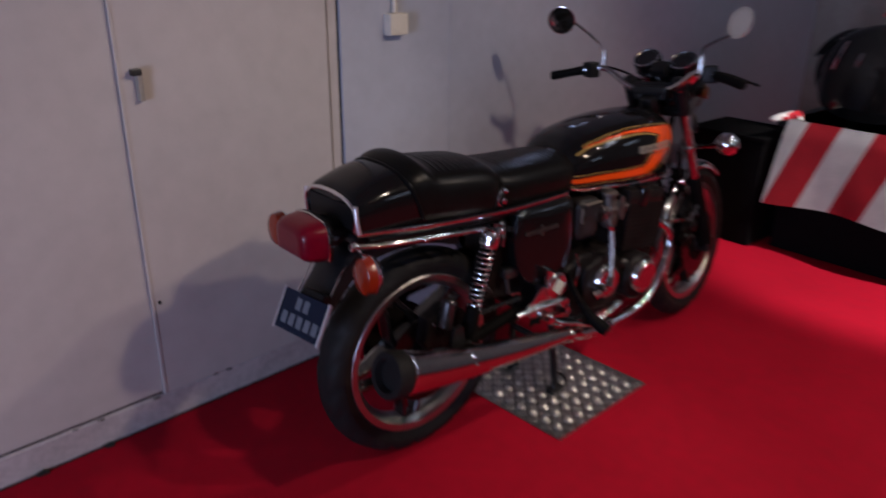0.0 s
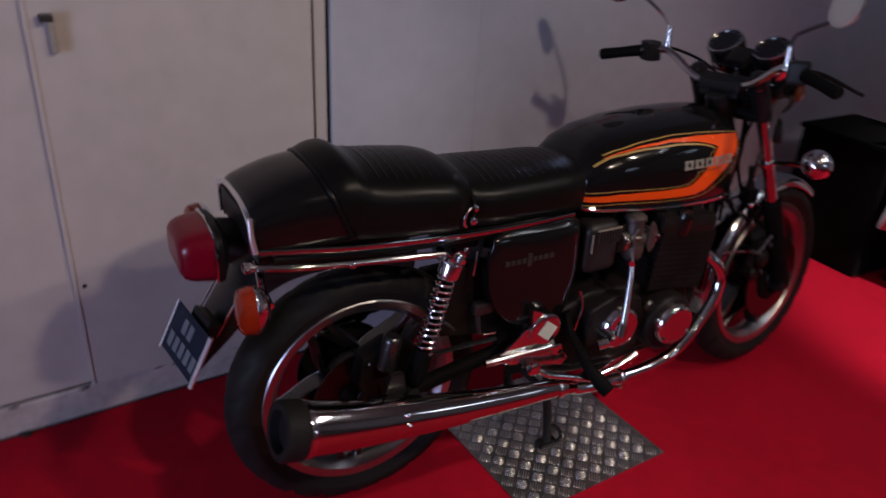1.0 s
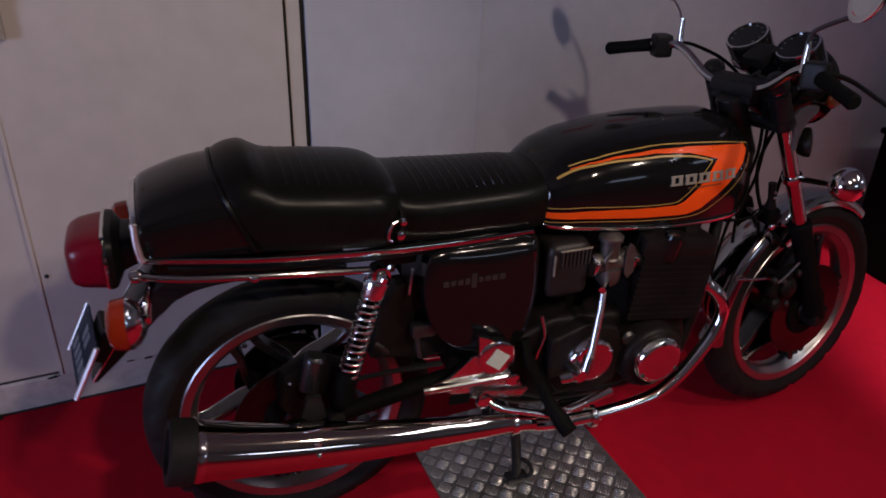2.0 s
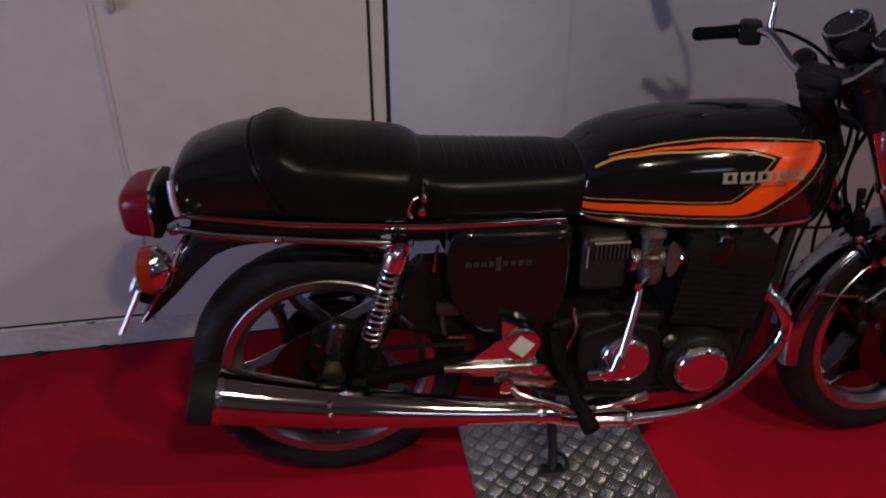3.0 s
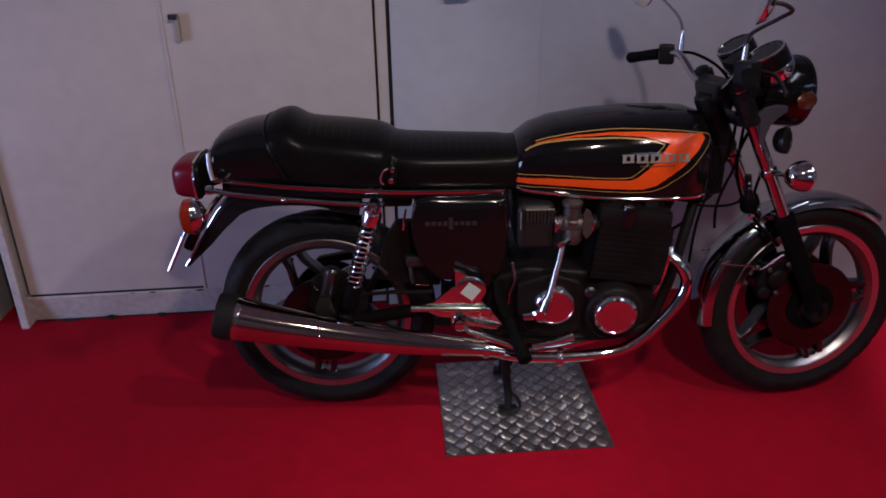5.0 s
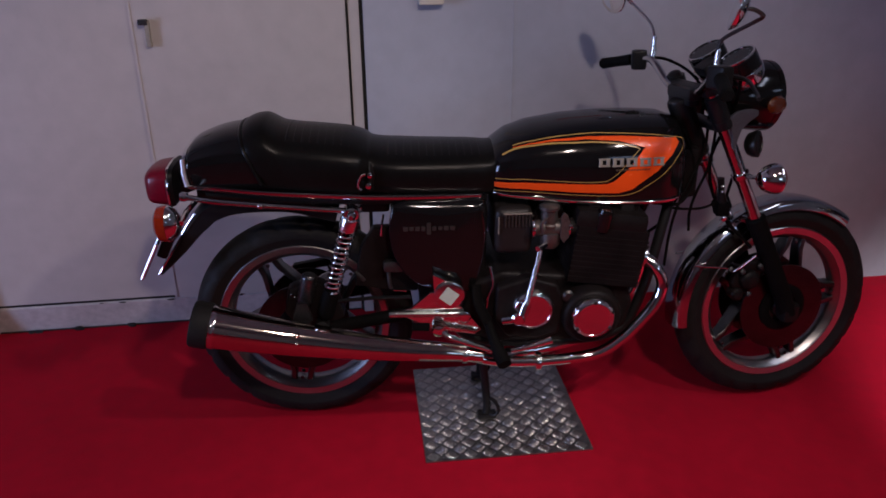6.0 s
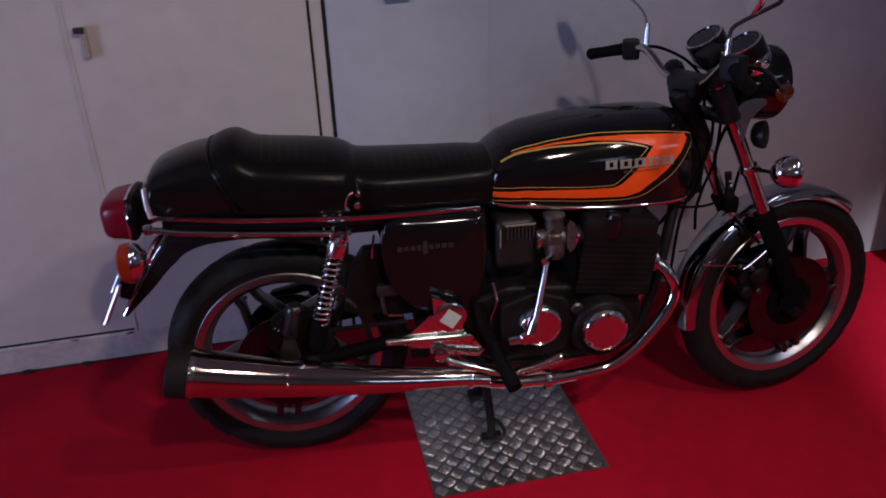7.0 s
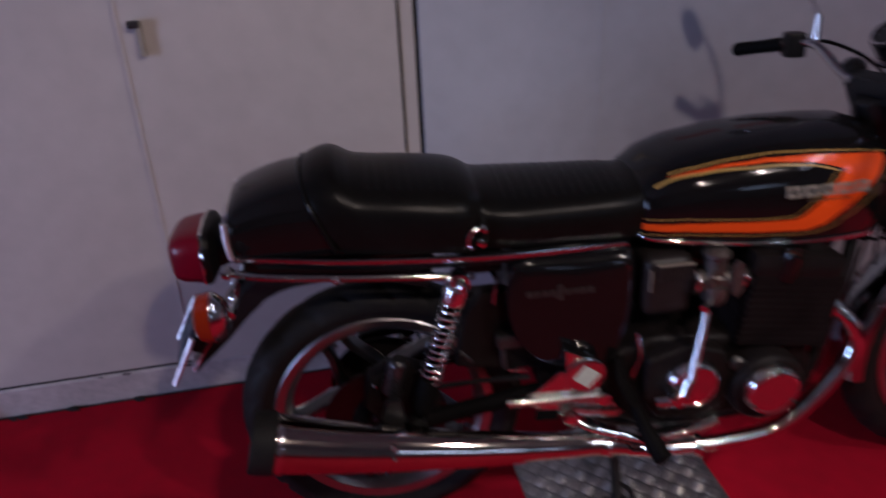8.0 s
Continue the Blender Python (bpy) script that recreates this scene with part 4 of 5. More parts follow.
part("boss", lathe([(0.014, 0), (0.018, 0.005), (0.018, 0.014), (0.01, 0.018)], frame_to((0.51, -0.178, 0.41), (0, -1, 0)), 16), CHROME, hanger)
master = part("brake_cylinder", lathe([(0.04, 0), (0.043, 0.004), (0.043, 0.026), (0.036, 0.03), (0.005, 0.031)], frame_to((0.467, -0.165, 0.481), (0, -1, 0)), 36), ALLOY, bike, "round polished cover with a sticker")
part("ear", prism([(0.425, 0.49), (0.422, 0.545), (0.445, 0.535), (0.475, 0.515), (0.47, 0.48)], -0.188, -0.168, 0.004), ALLOY, master)
part("sticker", box((0.467, -0.1965, 0.481), (0.041, 0.001, 0.041), 0, Matrix.Translation((0.467, -0.1965, 0.481)) @ pose(0, 0, 0, 0, 38, 0) @ Matrix.Translation((-0.467, 0.1965, -0.481))), STICKER, master, "pale green square sticker")
pedal = part("brake_pedal", tube([(0.445, -0.2, 0.375), (0.47, -0.215, 0.36), (0.54, -0.225, 0.338), (0.60, -0.235, 0.32)], 0.0085, 10, 4), CHROME, bike, "chrome brake pedal")
part("pedal_bolt", lathe([(0.016, 0), (0.02, 0.006), (0.018, 0.016), (0.008, 0.02)], frame_to((0.437, -0.19, 0.376), (0, -1, 0)), 8), CHROME, pedal)
part("footrest", tube([(0.575, -0.2, 0.40), (0.59, -0.23, 0.355), (0.606, -0.265, 0.325), (0.614, -0.29, 0.312)], [0.012, 0.016, 0.021, 0.020], 12, 4), DARK, bike, "black rubber footrest")
part("footrest_bracket", tube([(0.545, -0.165, 0.50), (0.55, -0.185, 0.45), (0.575, -0.2, 0.40)], 0.02, 10, 4, flat=0.5), DARK, bike)
part("gear_bar", tube([(0.64, -0.225, 0.318), (0.69, -0.225, 0.327), (0.755, -0.225, 0.348)], [0.008, 0.008, 0.013], 10, 4), CHROME, bike, "chrome pedal bar")
part("brake_hose", tube([(0.585, -0.16, 0.55), (0.592, -0.17, 0.50), (0.578, -0.172, 0.46), (0.572, -0.17, 0.42)], 0.0045, 8, 4), ALLOY, bike)
cal = part("rear_caliper", prism([(-0.005, 0.40), (0.01, 0.475), (0.075, 0.505), (0.15, 0.47), (0.17, 0.38), (0.09, 0.335), (0.03, 0.35)], -0.112, -0.06, 0.012), ENGINE, bike, "black brake caliper")
PISTON = material("dark_casting", (0.10, 0.097, 0.102), 0.28, 0.9, 0.3, 30, 0.1, 140)
CAL = frame_to((0.060, -0.124, 0.448), (0.24, 0, 1))
part("caliper_piston", lathe([(0.016, -0.006), (0.0225, -0.002)] + [(0.0215 if k % 2 else 0.0235, 0.003 + k * 0.0085) for k in range(9)] + [(0.0215, 0.078), (0.017, 0.083)], CAL, 24), PISTON, cal, "ribbed dark alloy piston housing")
part("bleed_screw", lathe([(0.005, 0), (0.006, 0.004), (0.003, 0.016)], frame_to((0.028, -0.112, 0.455), (-0.4, -0.6, 0.6)), 8), CHROME, cal)
part("chain_guard", prism([(-0.02, 0.43), (0.0, 0.455), (0.16, 0.485), (0.42, 0.475), (0.44, 0.455), (0.2, 0.458), (0.05, 0.44)], 0.1, 0.125, 0.006), ENGINE, bike, "black chain guard")
part("under_tray", prism([(0.385, 0.40), (0.385, 0.69), (0.56, 0.69), (0.585, 0.50), (0.56, 0.37), (0.44, 0.35)], -0.105, 0.105, 0.012), ENGINE, bike, "black inner tray")
for s in (-1, 1):
    part("frame_plate", prism([(0.20, 0.478), (0.225, 0.60 if s < 0 else 0.52), (0.262, 0.655 if s < 0 else 0.56), (0.384, 0.655 if s < 0 else 0.56), (0.384, 0.455), (0.32, 0.455), (0.26, 0.468)], s * 0.105, s * 0.068, 0.008), ENGINE, bike, "black frame plate")
part("torque_rod", tube([(0.13, -0.105, 0.43), (0.25, -0.12, 0.445), (0.36, -0.13, 0.45)], 0.006, 8), BLACK, bike)
part("lever_bracket", box((0.315, -0.125, 0.548), (0.058, 0.03, 0.036), 0.012), DULL, bike, "small dull alloy bracket")
part("switch_rod", tube([(0.30, -0.13, 0.535), (0.302, -0.135, 0.50), (0.306, -0.135, 0.482)], 0.006, 8, 3), DULL, bike, "small dull rod")
part("spring_wire", tube([(0.312, -0.14, 0.4775), (0.35, -0.14, 0.4745)], 0.0025, 7), BRIGHT, bike, "thin bright wire")
part("spring_hook", tube([(0.208, -0.13, 0.533), (0.22, -0.135, 0.524), (0.232, -0.135, 0.509)], 0.005, 8, 3), DULL, bike, "small dull hook")

# centre stand
stand = group_part("centre_stand", bike, "black steel centre stand")
for s in (-1, 1):
    part("stand_leg", tube([(0.565, s * 0.085, 0.31), (0.575, s * 0.095, 0.2), (0.588, s * 0.105, 0.06), (0.585, s * 0.108, 0.022)], [0.014, 0.013, 0.013, 0.013], 10, 4), BLACK, stand)
    part("stand_foot", box((0.588, s * 0.108, 0.0165), (0.06, 0.034, 0.018), 0.006), BLACK, stand)
    part("stand_toe", tube([(0.588, s * 0.105, 0.08), (0.612, s * 0.118, 0.07), (0.622, s * 0.128, 0.045), (0.612, s * 0.125, 0.025), (0.59, s * 0.112, 0.022)], 0.006, 8, 4), BLACK, stand)
part("stand_bar", tube([(0.575, -0.095, 0.19), (0.575, 0.095, 0.19)], 0.011, 10), BLACK, stand)

# front fork, turned with the wheel
FORK = Vector((math.sin(RAKE), 0, -math.cos(RAKE)))
for s in (-1, 1):
    low = FA + Vector((0, s * 0.095, 0))
    leg = part("fork_leg", lathe([(0.012, -0.03), (0.022, -0.022), (0.027, 0.0), (0.027, 0.312), (0.029, 0.317), (0.029, 0.342), (0.023, 0.347)], frame_to(low, -FORK), 24), DARK, bike, "black lower fork leg", TURN)
    part("fork_tube", lathe([(0.0185, 0.33), (0.0185, 0.775), (0.014, 0.78)], frame_to(low, -FORK), 22), MOULD, leg, "chrome fork tube", TURN)
    part("fork_cover", lathe([(0.019, 0.645), (0.0245, 0.647), (0.0255, 0.655), (0.0255, 0.735), (0.019, 0.74)], frame_to(low, -FORK), 22), BLACK, leg, "black upper fork cover", TURN)
    part("fork_cap", lathe([(0.0195, 0.772), (0.0195, 0.783), (0.012, 0.788), (0.003, 0.789)], frame_to(low, -FORK), 18), BLACK, leg, "", TURN)
    part("axle_clamp", box(tuple(low), (0.05, 0.05, 0.06), 0.012), ENGINE, leg, "", TURN)
    body = indicator(tuple(Vector((1.290, s * 0.235, 0.793))), (1, 0, 0), tuple(low - FORK * 0.49), TURN)
    part("clamp_ring", lathe([(0.021, -0.01), (0.025, -0.007), (0.025, 0.007), (0.021, 0.01)], frame_to(low - FORK * 0.49, FORK), 18), CHROME, leg, "chrome clamp", TURN)
    cast = lathe([(0.012, -0.03), (0.026, -0.026), (0.03, -0.018), (0.03, 0.016), (0.026, 0.022), (0.018, 0.026), (0.008, 0.028)], frame_to((1.352, s * 0.082, 0.445), (0, s, 0)), 24)
    lathe([(0.01, -0.025), (0.018, -0.02), (0.02, 0.012), (0.014, 0.02), (0.006, 0.022)], frame_to((1.318, s * 0.082, 0.40), (0, s, 0)), 18, bm=cast)
    lathe([(0.01, -0.02), (0.016, -0.016), (0.017, 0.014), (0.01, 0.02)], frame_to((1.392, s * 0.08, 0.482), (0, s, 0)), 16, bm=cast)
    join(cast, prism([(1.30, 0.425), (1.31, 0.465), (1.35, 0.50), (1.395, 0.505), (1.405, 0.46), (1.365, 0.40), (1.325, 0.385)], s * 0.088, s * 0.06, 0.012, 3))
    caliper = part("front_caliper", cast, ENGINE, bike, "black brake caliper", TURN)
    part("brake_pipe", tube([(1.283, s * 0.112, 0.485), (1.30, s * 0.114, 0.494), (1.348, s * 0.116, 0.53)], 0.0036, 8, 3), BRIGHT, caliper, "chrome brake pipe", TURN)
    for x, z in ((1.283, 0.485), (1.322, 0.474), (1.378, 0.486), (1.35, 0.40)):
        part("bolt", lathe([(0.007, 0), (0.009, 0.004), (0.008, 0.009), (0.003, 0.011)], frame_to((x, s * 0.096, z), (0, s, 0.3)), 8), DULL, caliper, "", TURN)
for d in (0.655, 0.76):
    c = FA - FORK * d
    yoke = box((0, 0, 0), (0.034, 0.19, 0.022), 0.009, Matrix.Translation(c - Vector((0.014, 0, 0.006))) @ pose(0, 0, 0, 0, -26, 0))
    for s in (-1, 1):
        lathe([(0.019, -0.014), (0.027, -0.012), (0.028, 0), (0.027, 0.012), (0.019, 0.014)], frame_to(c + Vector((0, s * 0.095, 0)), -FORK), 20, bm=yoke)
    part("fork_yoke", yoke, BLACK, bike, "black fork yoke", TURN)
part("coil_cover", box((1.135, 0, 0.775), (0.1, 0.13, 0.15), 0.02), ENGINE, bike, "black cover under the tank")
# chrome with a darker tint for the dark room mirrored in the mudguard
DIMMED = material("dimmed_chrome", (0.46, 0.45, 0.45), 0.1, 1.0, 0.12, 8, 0.03, 30)
fg = part("front_mudguard", guard(FA, 0.343, radians(52), radians(188), 0.104, 0.034), DIMMED, bike, "chrome front mudguard", TURN)
for s in (-1, 1):
    part("mudguard_stay", tube([(1.193, s * 0.058, 0.49), (1.25, s * 0.075, 0.487), (1.29, s * 0.085, 0.484)], 0.003, 8), CHROME, fg, "chrome stay", TURN)
    part("guard_plate", box((0, 0, 0), (0.05, 0.004, 0.026), 0.0015, pose(1.352, s * 0.06, 0.575, 0, -38, 0)), ALLOY, fg, "bright alloy plate", TURN)
    part("mudguard_bracket", tube([(1.33, s * 0.052, 0.625), (1.36, s * 0.075, 0.62)], 0.012, 8, flat=0.5), CHROME, fg, "", TURN)
EAR = material("grey_metal", (0.13, 0.126, 0.14), 0.35, 0.7, 0.2, 20, 0.05, 90)
# darker copy of the lens amber, with the reflector's shade in its colour
REFLEX = material("shaded_amber", (0.085, 0.018, 0.003), 0.2, 0.0, 0.15, 20, coat=0.4)
HEAD = frame_to((1.376, 0, 0.972), (1, 0, -0.06)) @ Matrix.Scale(1.07, 4)
head = part("headlamp", lathe([(0.012, -0.152), (0.036, -0.147), (0.06, -0.132), (0.078, -0.104), (0.088, -0.062), (0.091, -0.02), (0.091, 0.0), (0.086, 0.004)], HEAD, 36), PAINT, bike, "black headlamp shell", TURN)
part("headlamp_rim", lathe([(0.088, -0.006), (0.0925, -0.003), (0.0925, 0.011), (0.086, 0.016), (0.081, 0.012)], HEAD, 36), PAINT, head, "black headlamp rim", TURN)
part("headlamp_glass", lathe([(0.083, 0.012), (0.067, 0.026), (0.04, 0.034), (0.005, 0.036)], HEAD, 32), GLASS, head, "clear ribbed glass", TURN)
for s in (-1, 1):
    part("headlamp_ear", prism([(1.212, 0.935), (1.238, 0.952), (1.268, 0.957), (1.298, 0.953), (1.30, 0.938), (1.275, 0.922), (1.255, 0.902), (1.246, 0.875), (1.243, 0.85), (1.232, 0.85), (1.228, 0.89)], s * 0.118, s * 0.106, 0.004), EAR, head, "grey metal headlamp bracket", TURN)
    part("reflector", lathe([(0.024, 0), (0.027, 0.006), (0.022, 0.013), (0.008, 0.016)], Matrix.Translation((1.351, s * 0.108, 0.963)) @ Matrix.Diagonal((1.25, 1, 0.9, 1)) @ frame_to((0, 0, 0), (0.3, s, 0)), 20), REFLEX, head, "amber reflector", TURN)
horn = part("horn", lathe([(0.016, -0.03), (0.03, -0.022), (0.037, -0.006), (0.037, 0.006), (0.026, 0.01), (0.024, 0.006), (0.006, 0.006)], frame_to((1.325, -0.085, 0.852), (0.62, -0.75, 0.1)), 26), BLACK, bike, "black horn", TURN)
for s in (-1, 1):
    c = Vector((1.237 if s > 0 else 1.252, s * 0.068, 1.085 if s > 0 else 1.078))
    ax = Vector((-0.55, 0, 0.83))
    clock = part("instrument", lathe([(0.03, -0.06), (0.048, -0.05), (0.052, -0.01), (0.052, 0.01), (0.047, 0.014)], frame_to(c, ax), 32), PAINT, bike, "black instrument pod", TURN)
    part("pod_cup", lathe([(0.02, -0.072), (0.044, -0.064), (0.0525, -0.048), (0.0535, -0.03), (0.0525, -0.028)], frame_to(c, ax), 32), CHROME, clock, "chrome lower cup", TURN)
    part("dial", lathe([(0.0465, 0.012), (0.03, 0.0135), (0.004, 0.014)], frame_to(c, ax), 30), DIAL, clock, "dark dial with pale ticks", TURN)
    part("dial_rim", lathe([(0.046, 0.011), (0.05, 0.013), (0.05, 0.017), (0.046, 0.017)], frame_to(c, ax), 32, closed=True), CHROME, clock, "bright rim", TURN)
    fm = frame_to(c, ax)
    for k in range(9):
        a = radians(210 - 30 * k)
        part("dial_tick", box((0.037 * math.cos(a), 0.037 * math.sin(a), 0.0148), (0.006, 0.0018, 0.0006), 0, fm), GREY, clock, "", TURN)
part("bar_clamp", box((1.14, 0, 0.992), (0.044, 0.13, 0.034), 0.01), BLACK, bike, "black handlebar clamp", TURN)
part("warning_panel", box((0, 0, 0), (0.06, 0.06, 0.03), 0.008, Matrix.Translation((1.205, 0, 1.06)) @ pose(0, 0, 0, 0, -33, 0)), PLASTIC, bike, "black warning lamp panel", TURN)
GRIP = material("grip_rubber", (0.004, 0.004, 0.004), 0.6, 0.0, 0.3, 30, 0.3, 200, spec=0.06)
BAR = [(1.046, 0.362, 1.038), (1.10, 0.235, 1.062), (1.122, 0.175, 1.062), (1.132, 0.10, 1.012), (1.138, 0.05, 0.995), (1.138, 0, 0.995)]
bar = part("handlebar", tube(BAR + mirrored(BAR[:-1])[::-1], 0.0105, 12, 5), MOULD, bike, "chrome handlebar", TURN)
for s in (-1, 1):
    g0, g1 = Vector((1.045, s * 0.366, 1.037)), Vector((1.094, s * 0.252, 1.059))
    part("grip", tube([g0, g0 * 0.95 + g1 * 0.05, g0 * 0.5 + g1 * 0.5, g1], [0.013, 0.017, 0.0155, 0.017], 14), GRIP, bar, "black rubber grip", TURN)
    part("switch_box", box((0, 0, 0), (0.046, 0.052, 0.058), 0.01, pose(1.105, s * 0.228, 1.06, 0, 0, -s * 23)), PLASTIC, bar, "black switch housing", TURN)
    part("lever", tube([(1.14, s * 0.215, 1.06), (1.155, s * 0.27, 1.055), (1.125, s * 0.36, 1.035), (1.11, s * 0.39, 1.03)], [0.007, 0.0055, 0.0045, 0.005], 8, 4), ALLOY if s > 0 else BLACK, bar, "hand lever", TURN)
    part("riser", box((1.138, s * 0.045, 0.985), (0.035, 0.03, 0.05), 0.008), BLACK, bar, "", TURN)
    mirror = part("mirror", lathe([(0.018, -0.02), (0.04, -0.014), (0.05, -0.003), (0.051, 0.002), (0.0475, 0.004)], frame_to((1.055 if s > 0 else 1.070, s * 0.33, 1.24 if s > 0 else 1.228), (-0.9, -0.36, -0.22) if s > 0 else (-0.82, 0.38, 0.3)), 30), CHROME, bike, "round chrome mirror", TURN)
    part("mirror_glass", lathe([(0.047, 0.0035), (0.03, 0.0045), (0.003, 0.005)], frame_to((1.055 if s > 0 else 1.070, s * 0.33, 1.24 if s > 0 else 1.228), (-0.9, -0.36, -0.22) if s > 0 else (-0.82, 0.38, 0.3)), 28), MIRROR, mirror, "mirror glass", TURN)
    stem = [(1.13, 0.19, 1.06), (1.132, 0.192, 1.10), (1.135, 0.225, 1.16), (1.09, 0.30, 1.232)] if s > 0 else [(1.115, -0.19, 1.06), (1.115, -0.19, 1.095), (1.116, -0.192, 1.135), (1.122, -0.21, 1.155), (1.143, -0.28, 1.19), (1.152, -0.303, 1.203), (1.145, -0.312, 1.211), (1.115, -0.325, 1.222), (1.085, -0.33, 1.226)]
    part("mirror_stem", tube(stem, 0.005, 9, 4), CHROME if s > 0 else DULL, mirror, "chrome stem", TURN)
    part("stem_base", tube([stem[0], stem[1], Vector(stem[1]) + Vector((0.002, 0, 0.03))], [0.009, 0.0075, 0.006], 10), BRIGHT, mirror, "bright chrome stem base", TURN)
for k, (p, r) in enumerate((([(1.105, 0.215, 1.052), (1.15, 0.2, 1.048), (1.20, 0.13, 1.02), (1.215, 0.06, 0.97), (1.19, 0.0, 0.86), (1.13, 0.03, 0.76), (1.04, 0.06, 0.72)], 0.0045), ([(1.14, -0.2, 1.06), (1.22, -0.15, 1.06), (1.26, -0.05, 0.94), (1.22, -0.04, 0.8), (1.26, -0.06, 0.66), (1.36, -0.085, 0.55)], 0.005), ([(1.13, -0.05, 0.90), (1.17, -0.07, 0.78), (1.13, -0.09, 0.70), (1.05, -0.09, 0.70)], 0.0045), ([(1.16, 0.02, 1.0), (1.2, 0.05, 0.8), (1.15, 0.06, 0.6), (1.05, 0.06, 0.52)], 0.005))):
    part("cable", tube(p, r, 7, 6), DARK, bike, "black control cable")

for p, r in (([(1.20, -0.04, 0.95), (1.19, -0.06, 0.84), (1.145, -0.08, 0.74), (1.118, -0.09, 0.67), (1.108, -0.09, 0.60), (1.108, -0.08, 0.50)], 0.0042), ([(1.23, -0.03, 0.93), (1.215, -0.05, 0.80), (1.185, -0.06, 0.72), (1.172, -0.06, 0.66), (1.176, -0.06, 0.60)], 0.0042), ([(1.10, -0.08, 0.682), (1.15, -0.08, 0.676), (1.20, -0.08, 0.678), (1.245, -0.07, 0.69)], 0.0038), ([(1.30, -0.05, 0.80), (1.282, -0.06, 0.75), (1.268, -0.07, 0.70)], 0.0045)):
    part("cable", tube(p, r, 7, 6), DARK, bike, "black control cable")
joint = part("hose_joint", box((1.258, -0.075, 0.675), (0.04, 0.045, 0.045), 0.012), DARK, bike, "black brake hose joint")
part("joint_neck", tube([(1.256, -0.078, 0.69), (1.248, -0.08, 0.725), (1.242, -0.078, 0.765)], [0.016, 0.009, 0.010], 12, 4), ENGINE, joint, "tapered black neck")
for x, z in ((1.243, 0.744), (1.245, 0.729)):
    part("bolt", lathe([(0.004, 0), (0.005, 0.002), (0.0045, 0.005), (0.002, 0.006)], frame_to((x, -0.09, z), (0, -1, 0.4)), 8), CHROME, joint)
part("hose_nut", lathe([(0.006, 0), (0.008, 0.004), (0.008, 0.012), (0.005, 0.016)], frame_to((1.262, -0.088, 0.640), (0.2, -0.3, 1)), 8), BRIGHT, joint)

# ---- floor plate, wall fittings, display table ----
slab = thing("tread_plate", "aluminium tread plate lying under the centre stand", "metal plate", at=(0.6244, -0.051, 0))
slab.rotation_euler = (0, 0, radians(3.2))
part("plate_sheet", box((0, 0, 0.003), (0.496, 0.49, 0.004), 0.001), TREAD, slab, "thin aluminium sheet")

outlet = thing("wall_socket", "white plastic wall socket with a white conduit", "socket")
part("socket_box", box((0.462, -0.02, 1.21), (0.085, 0.04, 0.075), 0.008, WALL), IVORY, outlet, "")
part("conduit", tube([WALL @ Vector((0.462, -0.012, 1.245)), WALL @ Vector((0.462, -0.012, 2.6))], 0.009, 10), IVORY, outlet, "")
SIGN = material("red_sign_paint", (0.45, 0.015, 0.012), 0.5, 0.0, 0.1, 8)
sign = thing("wall_sign", "large red painted bars high on the white wall", "sign")
for x0, x1, z in ((0.85, 1.09, 1.285), (1.17, 1.34, 1.275), (1.70, 1.84, 1.262)):
    part("sign_bar", box(((x0 + x1) / 2, -0.003, z + 0.02), (x1 - x0, 0.004, 0.04), 0.0015, WALL), SIGN, sign, "")
latch = thing("door_latch", "ivory plastic door latch with a dark top", "latch")
part("latch_plate", box((-0.479, -0.012, 1.10), (0.016, 0.024, 0.085), 0.004, WALL), LATCH, latch, "")
part("latch_hook", box((-0.489, -0.02, 1.138), (0.03, 0.02, 0.018), 0.004, WALL), DULL, latch, "dark metal hook")

peg = thing("door_screw", "small dark screw head on the cream door", "screw")
part("screw_head", lathe([(0.004, 0), (0.006, 0.001), (0.005, 0.004), (0.002, 0.005)], WALL @ frame_to((-0.509, -0.0045, 0.438), (0, -1, 0)), 10), GAP, peg, "")

# display table with a striped cloth and a small dark motorbike
table = thing("display_table", "black-draped display table on the red carpet", "table")
part("tabletop", box((2.95, -0.55, 0.665), (0.9, 1.45, 0.04), 0.006), BLACK, table, "black tabletop")
part("skirt", box((2.95, -0.55, 0.322), (0.8, 1.35, 0.642), 0.01), CURTAIN, table, "black fabric skirt")
cabinet = thing("black_box", "tall matt black box standing against the wall", "box")
part("body", box((2.62, 0.40, 0.28), (0.36, 0.42, 0.56), 0.012), CURTAIN, cabinet, "")
part("lid", box((2.62, 0.40, 0.571), (0.38, 0.44, 0.022), 0.006), CURTAIN, cabinet, "black lid")


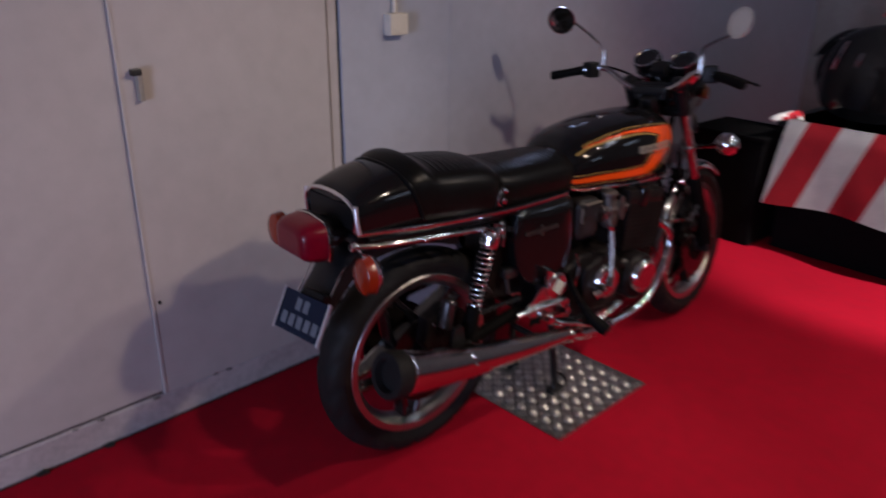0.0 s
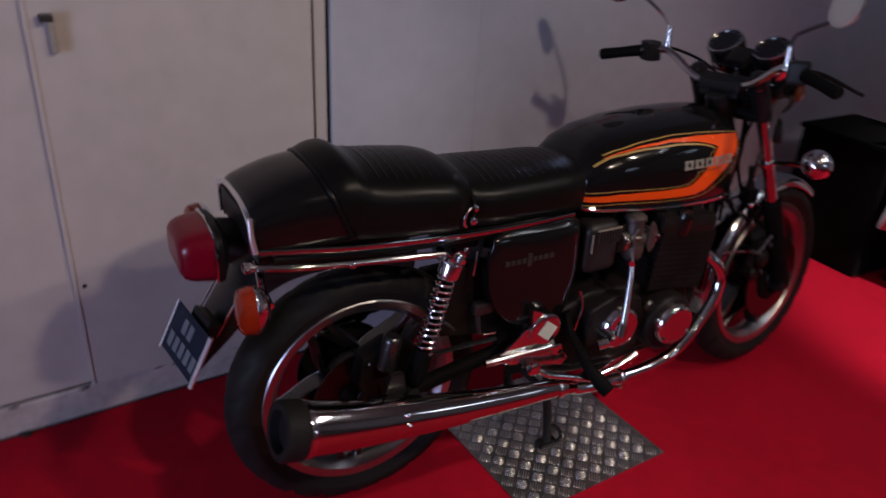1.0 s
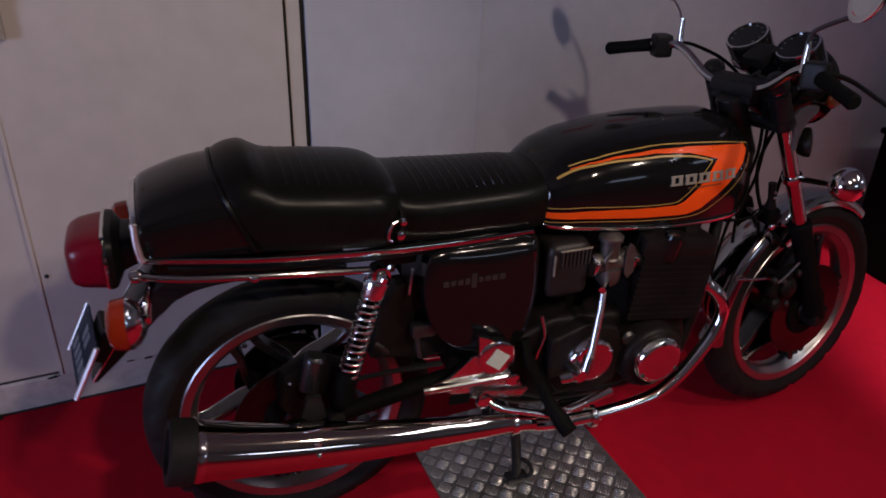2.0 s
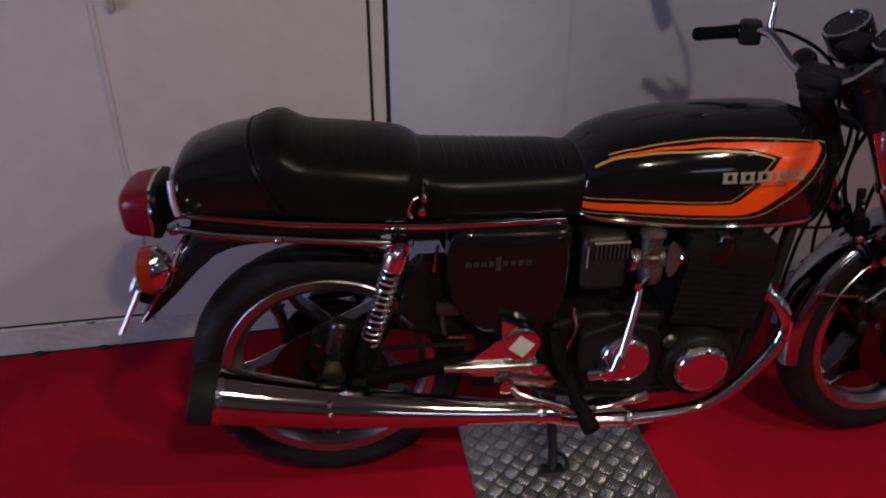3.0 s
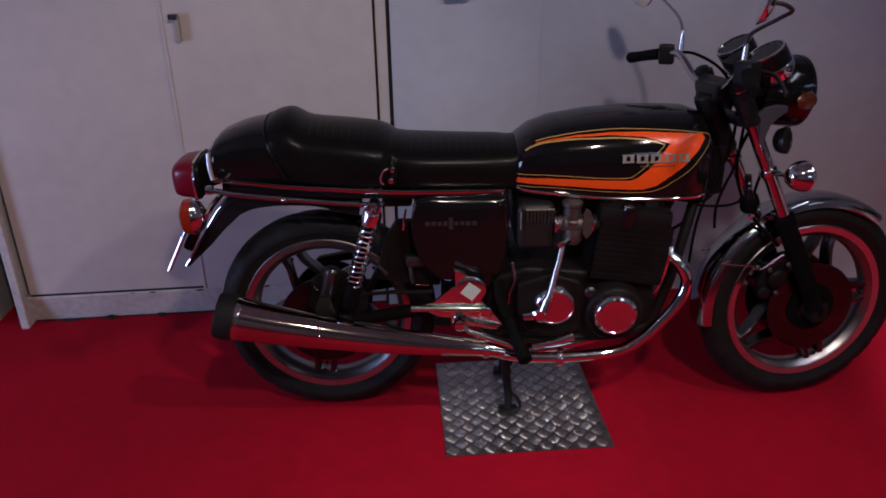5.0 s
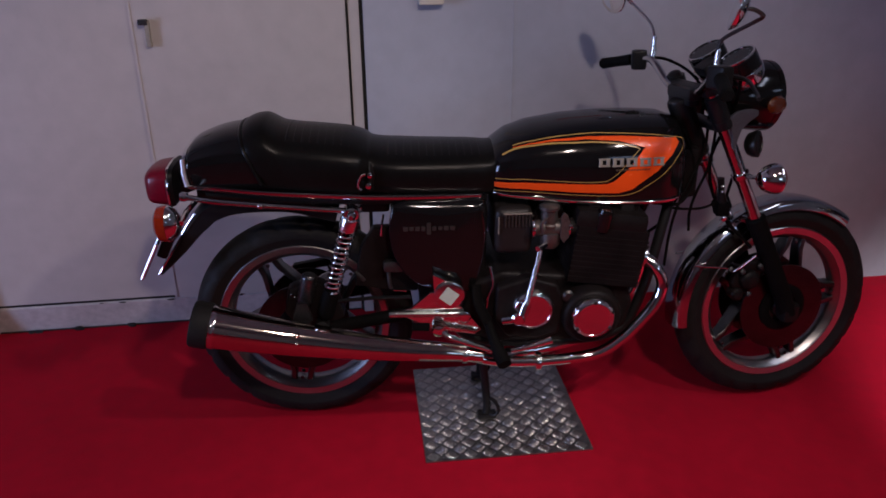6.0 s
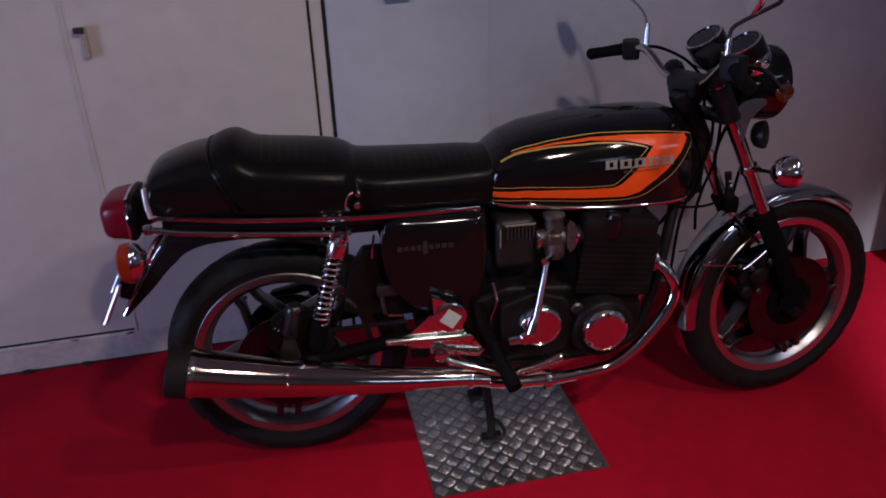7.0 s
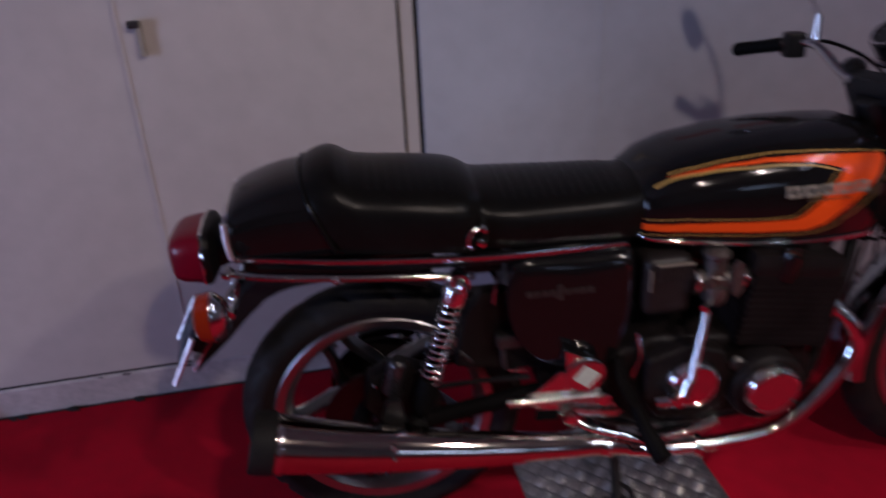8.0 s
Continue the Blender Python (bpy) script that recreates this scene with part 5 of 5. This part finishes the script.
def striped_cloth():
    """A cloth over the table's edge, in slanting red and white stripes."""
    bm = bmesh.new()
    rows, step, nv = [], 0.155 / 12, 40
    cols = [0.155 * 0.4 + step * (k - 0.8) if k == 0 else step * (k + 4) for k in range(112)]
    for j in range(nv + 1):
        row, v = [], j / nv
        for q in cols:
            down = 0.68 * (0.45 - v) / 0.45 if v < 0.45 else 0.42 * (v - 0.45) / 0.55
            y = 0.30 - q + 0.33 * (down - 0.42)
            y = min(y, (0.11 if v < 0.45 else 0.11 + 0.10 * down) - 0.0005 * len(row))
            if v < 0.45:
                x, z = 2.49 + down, 0.692
            else:
                f = (v - 0.45) / 0.55
                x, z = 2.488 - 0.012 * min(1, f * 6) - (0.03 + 0.02 * math.sin(11 * y)) * f, 0.692 - 0.42 * f - 0.012 * math.sin(7 * y) * f
            row.append(bm.verts.new((x, y, z)))
        rows.append(row)
    for a, b in zip(rows, rows[1:]):
        for k in range(len(cols) - 1):
            f = bm.faces.new((a[k], a[k + 1], b[k + 1], b[k]))
            f.material_index = int((cols[k] + cols[k + 1]) / 2 / 0.155) % 2
    bmesh.ops.solidify(bm, geom=list(bm.faces), thickness=0.003)
    return bm


cloth = tagged(part("striped_cloth", striped_cloth(), CLOTH_WHITE, None, "red and white striped cloth draped over the table"), category="cloth")
cloth.data.materials.append(CLOTH_RED)
roll = bmesh.new()
rng = random.Random(5)
rings, n = [], 26
for k in range(n + 1):
    f = k / n
    c = Vector((2.50 + 0.05 * math.sin(5 * f), 0.06 + 0.12 * f, 0.696 + 0.012 * math.sin(math.pi * f) - 0.012 * f))
    ring = []
    for i in range(12):
        a = 2 * math.pi * i / 12
        r = (0.019 * math.sin(math.pi * (0.08 + 0.84 * f)) + 0.005) * (0.8 + 0.4 * rng.random())
        ring.append(c + Vector((r * math.cos(a) * 1.5, 0.3 * r * math.sin(3 * a), r * math.sin(a))))
    rings.append(ring)
loft(roll, rings)
for f in roll.faces:
    f.material_index = int((f.calc_center_median().y * 1.0 + f.calc_center_median().z * 0.6) / 0.055) % 2
fold = part("fold", roll, CLOTH_WHITE, cloth, "crumpled striped corner")
fold.data.materials.append(CLOTH_RED)
mini = thing("small_motorbike", "small dark motorbike on the draped table", "motorcycle", at=(0, 0, 0))
for y, x in ((-0.02, 2.86), (-0.75, 2.92)):
    m = frame_to((x, y, 0.892), (1, 0.15, 0))
    prof = [(0.14, 0.035), (0.165, 0.05), (0.185, 0.042), (0.195, 0.02), (0.195, -0.02), (0.185, -0.042), (0.165, -0.05), (0.14, -0.035)]
    part("wheel_tyre", lathe(prof, m, 48, closed=True), RUBBER, mini, "black tyre")
    part("wheel_rim", lathe([(0.03, 0.03), (0.14, 0.02), (0.145, 0), (0.14, -0.02), (0.03, -0.03)], m, 36), STEEL, mini, "")
part("mini_guard", guard((0, 0, 0), 0.225, radians(20), radians(160), 0.1, 0.02), BLACK, mini, "black mudguard", Matrix.Translation((2.86, -0.02, 0.892)) @ Matrix.Rotation(radians(98), 4, "Z"))
part("mini_body", hull([(-0.3, 0, 0.08, 0.05), (-0.25, -0.03, 0.14, 0.08), (-0.1, -0.06, 0.17, 0.1), (0.1, -0.06, 0.2, 0.11), (0.25, -0.02, 0.18, 0.08), (0.3, 0, 0.1, 0.04)]), PAINT, mini, "glossy dark body", pose(2.84, -0.42, 0.86, 0, 0, 92))
part("mini_cowl", hull(flowing([(-0.30, 0.02, 0.14, 0.05), (-0.24, -0.05, 0.27, 0.12), (-0.08, -0.09, 0.345, 0.15), (0.08, -0.09, 0.345, 0.15), (0.21, -0.05, 0.28, 0.12), (0.28, 0.02, 0.13, 0.04)], 4)), PAINT, mini, "rounded glossy black cowl", pose(2.80, -0.16, 0.79, 0, 0, 92))
for y in (0.02, -0.08):
    part("mini_stay", tube([(2.655, y, 0.93), (2.66, y - 0.02, 1.0), (2.69, y - 0.035, 1.06)], 0.006, 8, 3), CHROME, mini, "thin chrome stay")
part("mini_panel", box((0, 0, 0), (0.24, 0.03, 0.03), 0.012, pose(2.70, -0.36, 0.985, 0, -6, 92)), YELLOW, mini, "yellow trim panel")
for y in (-0.02, -0.10):
    part("mini_fork", tube([(2.82, y, 0.86), (2.80, y - 0.06, 1.0), (2.79, y - 0.16, 1.16)], 0.011, 9, 3), CHROME, mini, "chrome fork tube")
part("mini_bar", tube([(2.58, -0.2, 1.2), (2.68, -0.18, 1.21), (2.80, -0.17, 1.17), (2.92, -0.18, 1.21), (3.02, -0.2, 1.2)], 0.01, 9, 3), CHROME, mini, "chrome handlebar")
part("mini_pipe", tube([(2.74, -0.12, 0.80), (2.72, -0.3, 0.78), (2.72, -0.6, 0.80), (2.72, -0.85, 0.85)], [0.012, 0.014, 0.02, 0.022], 10, 4), CHROME, mini, "chrome exhaust")

# raised bars of the tread plate
bar_mesh = bmesh.new()
for k in range(5):
    box((0, (k - 2) * 0.0066, 0.0055), (0.031 - 0.003 * abs(k - 2), 0.0042, 0.0022), 0.0009, bm=bar_mesh, seg=1)
first = part("tread_pad", bar_mesh, PAD, slab, "")
first.matrix_basis = pose(-0.225, -0.225, 0, 0, 0, 45)
for i in range(9):
    for j in range(10):
        for half in (0, 1):
            x, y = -0.225 + i * 0.055 + half * 0.0275, -0.225 + j * 0.053 + half * 0.0265
            if abs(x) > 0.238 or abs(y) > 0.237 or (i == 0 and j == 0 and half == 0):
                continue
            ob = new("tread_pad", first.data)
            ob.parent = slab
            ob.matrix_basis = pose(x, y, 0, 0, 0, -45 if half else 45)
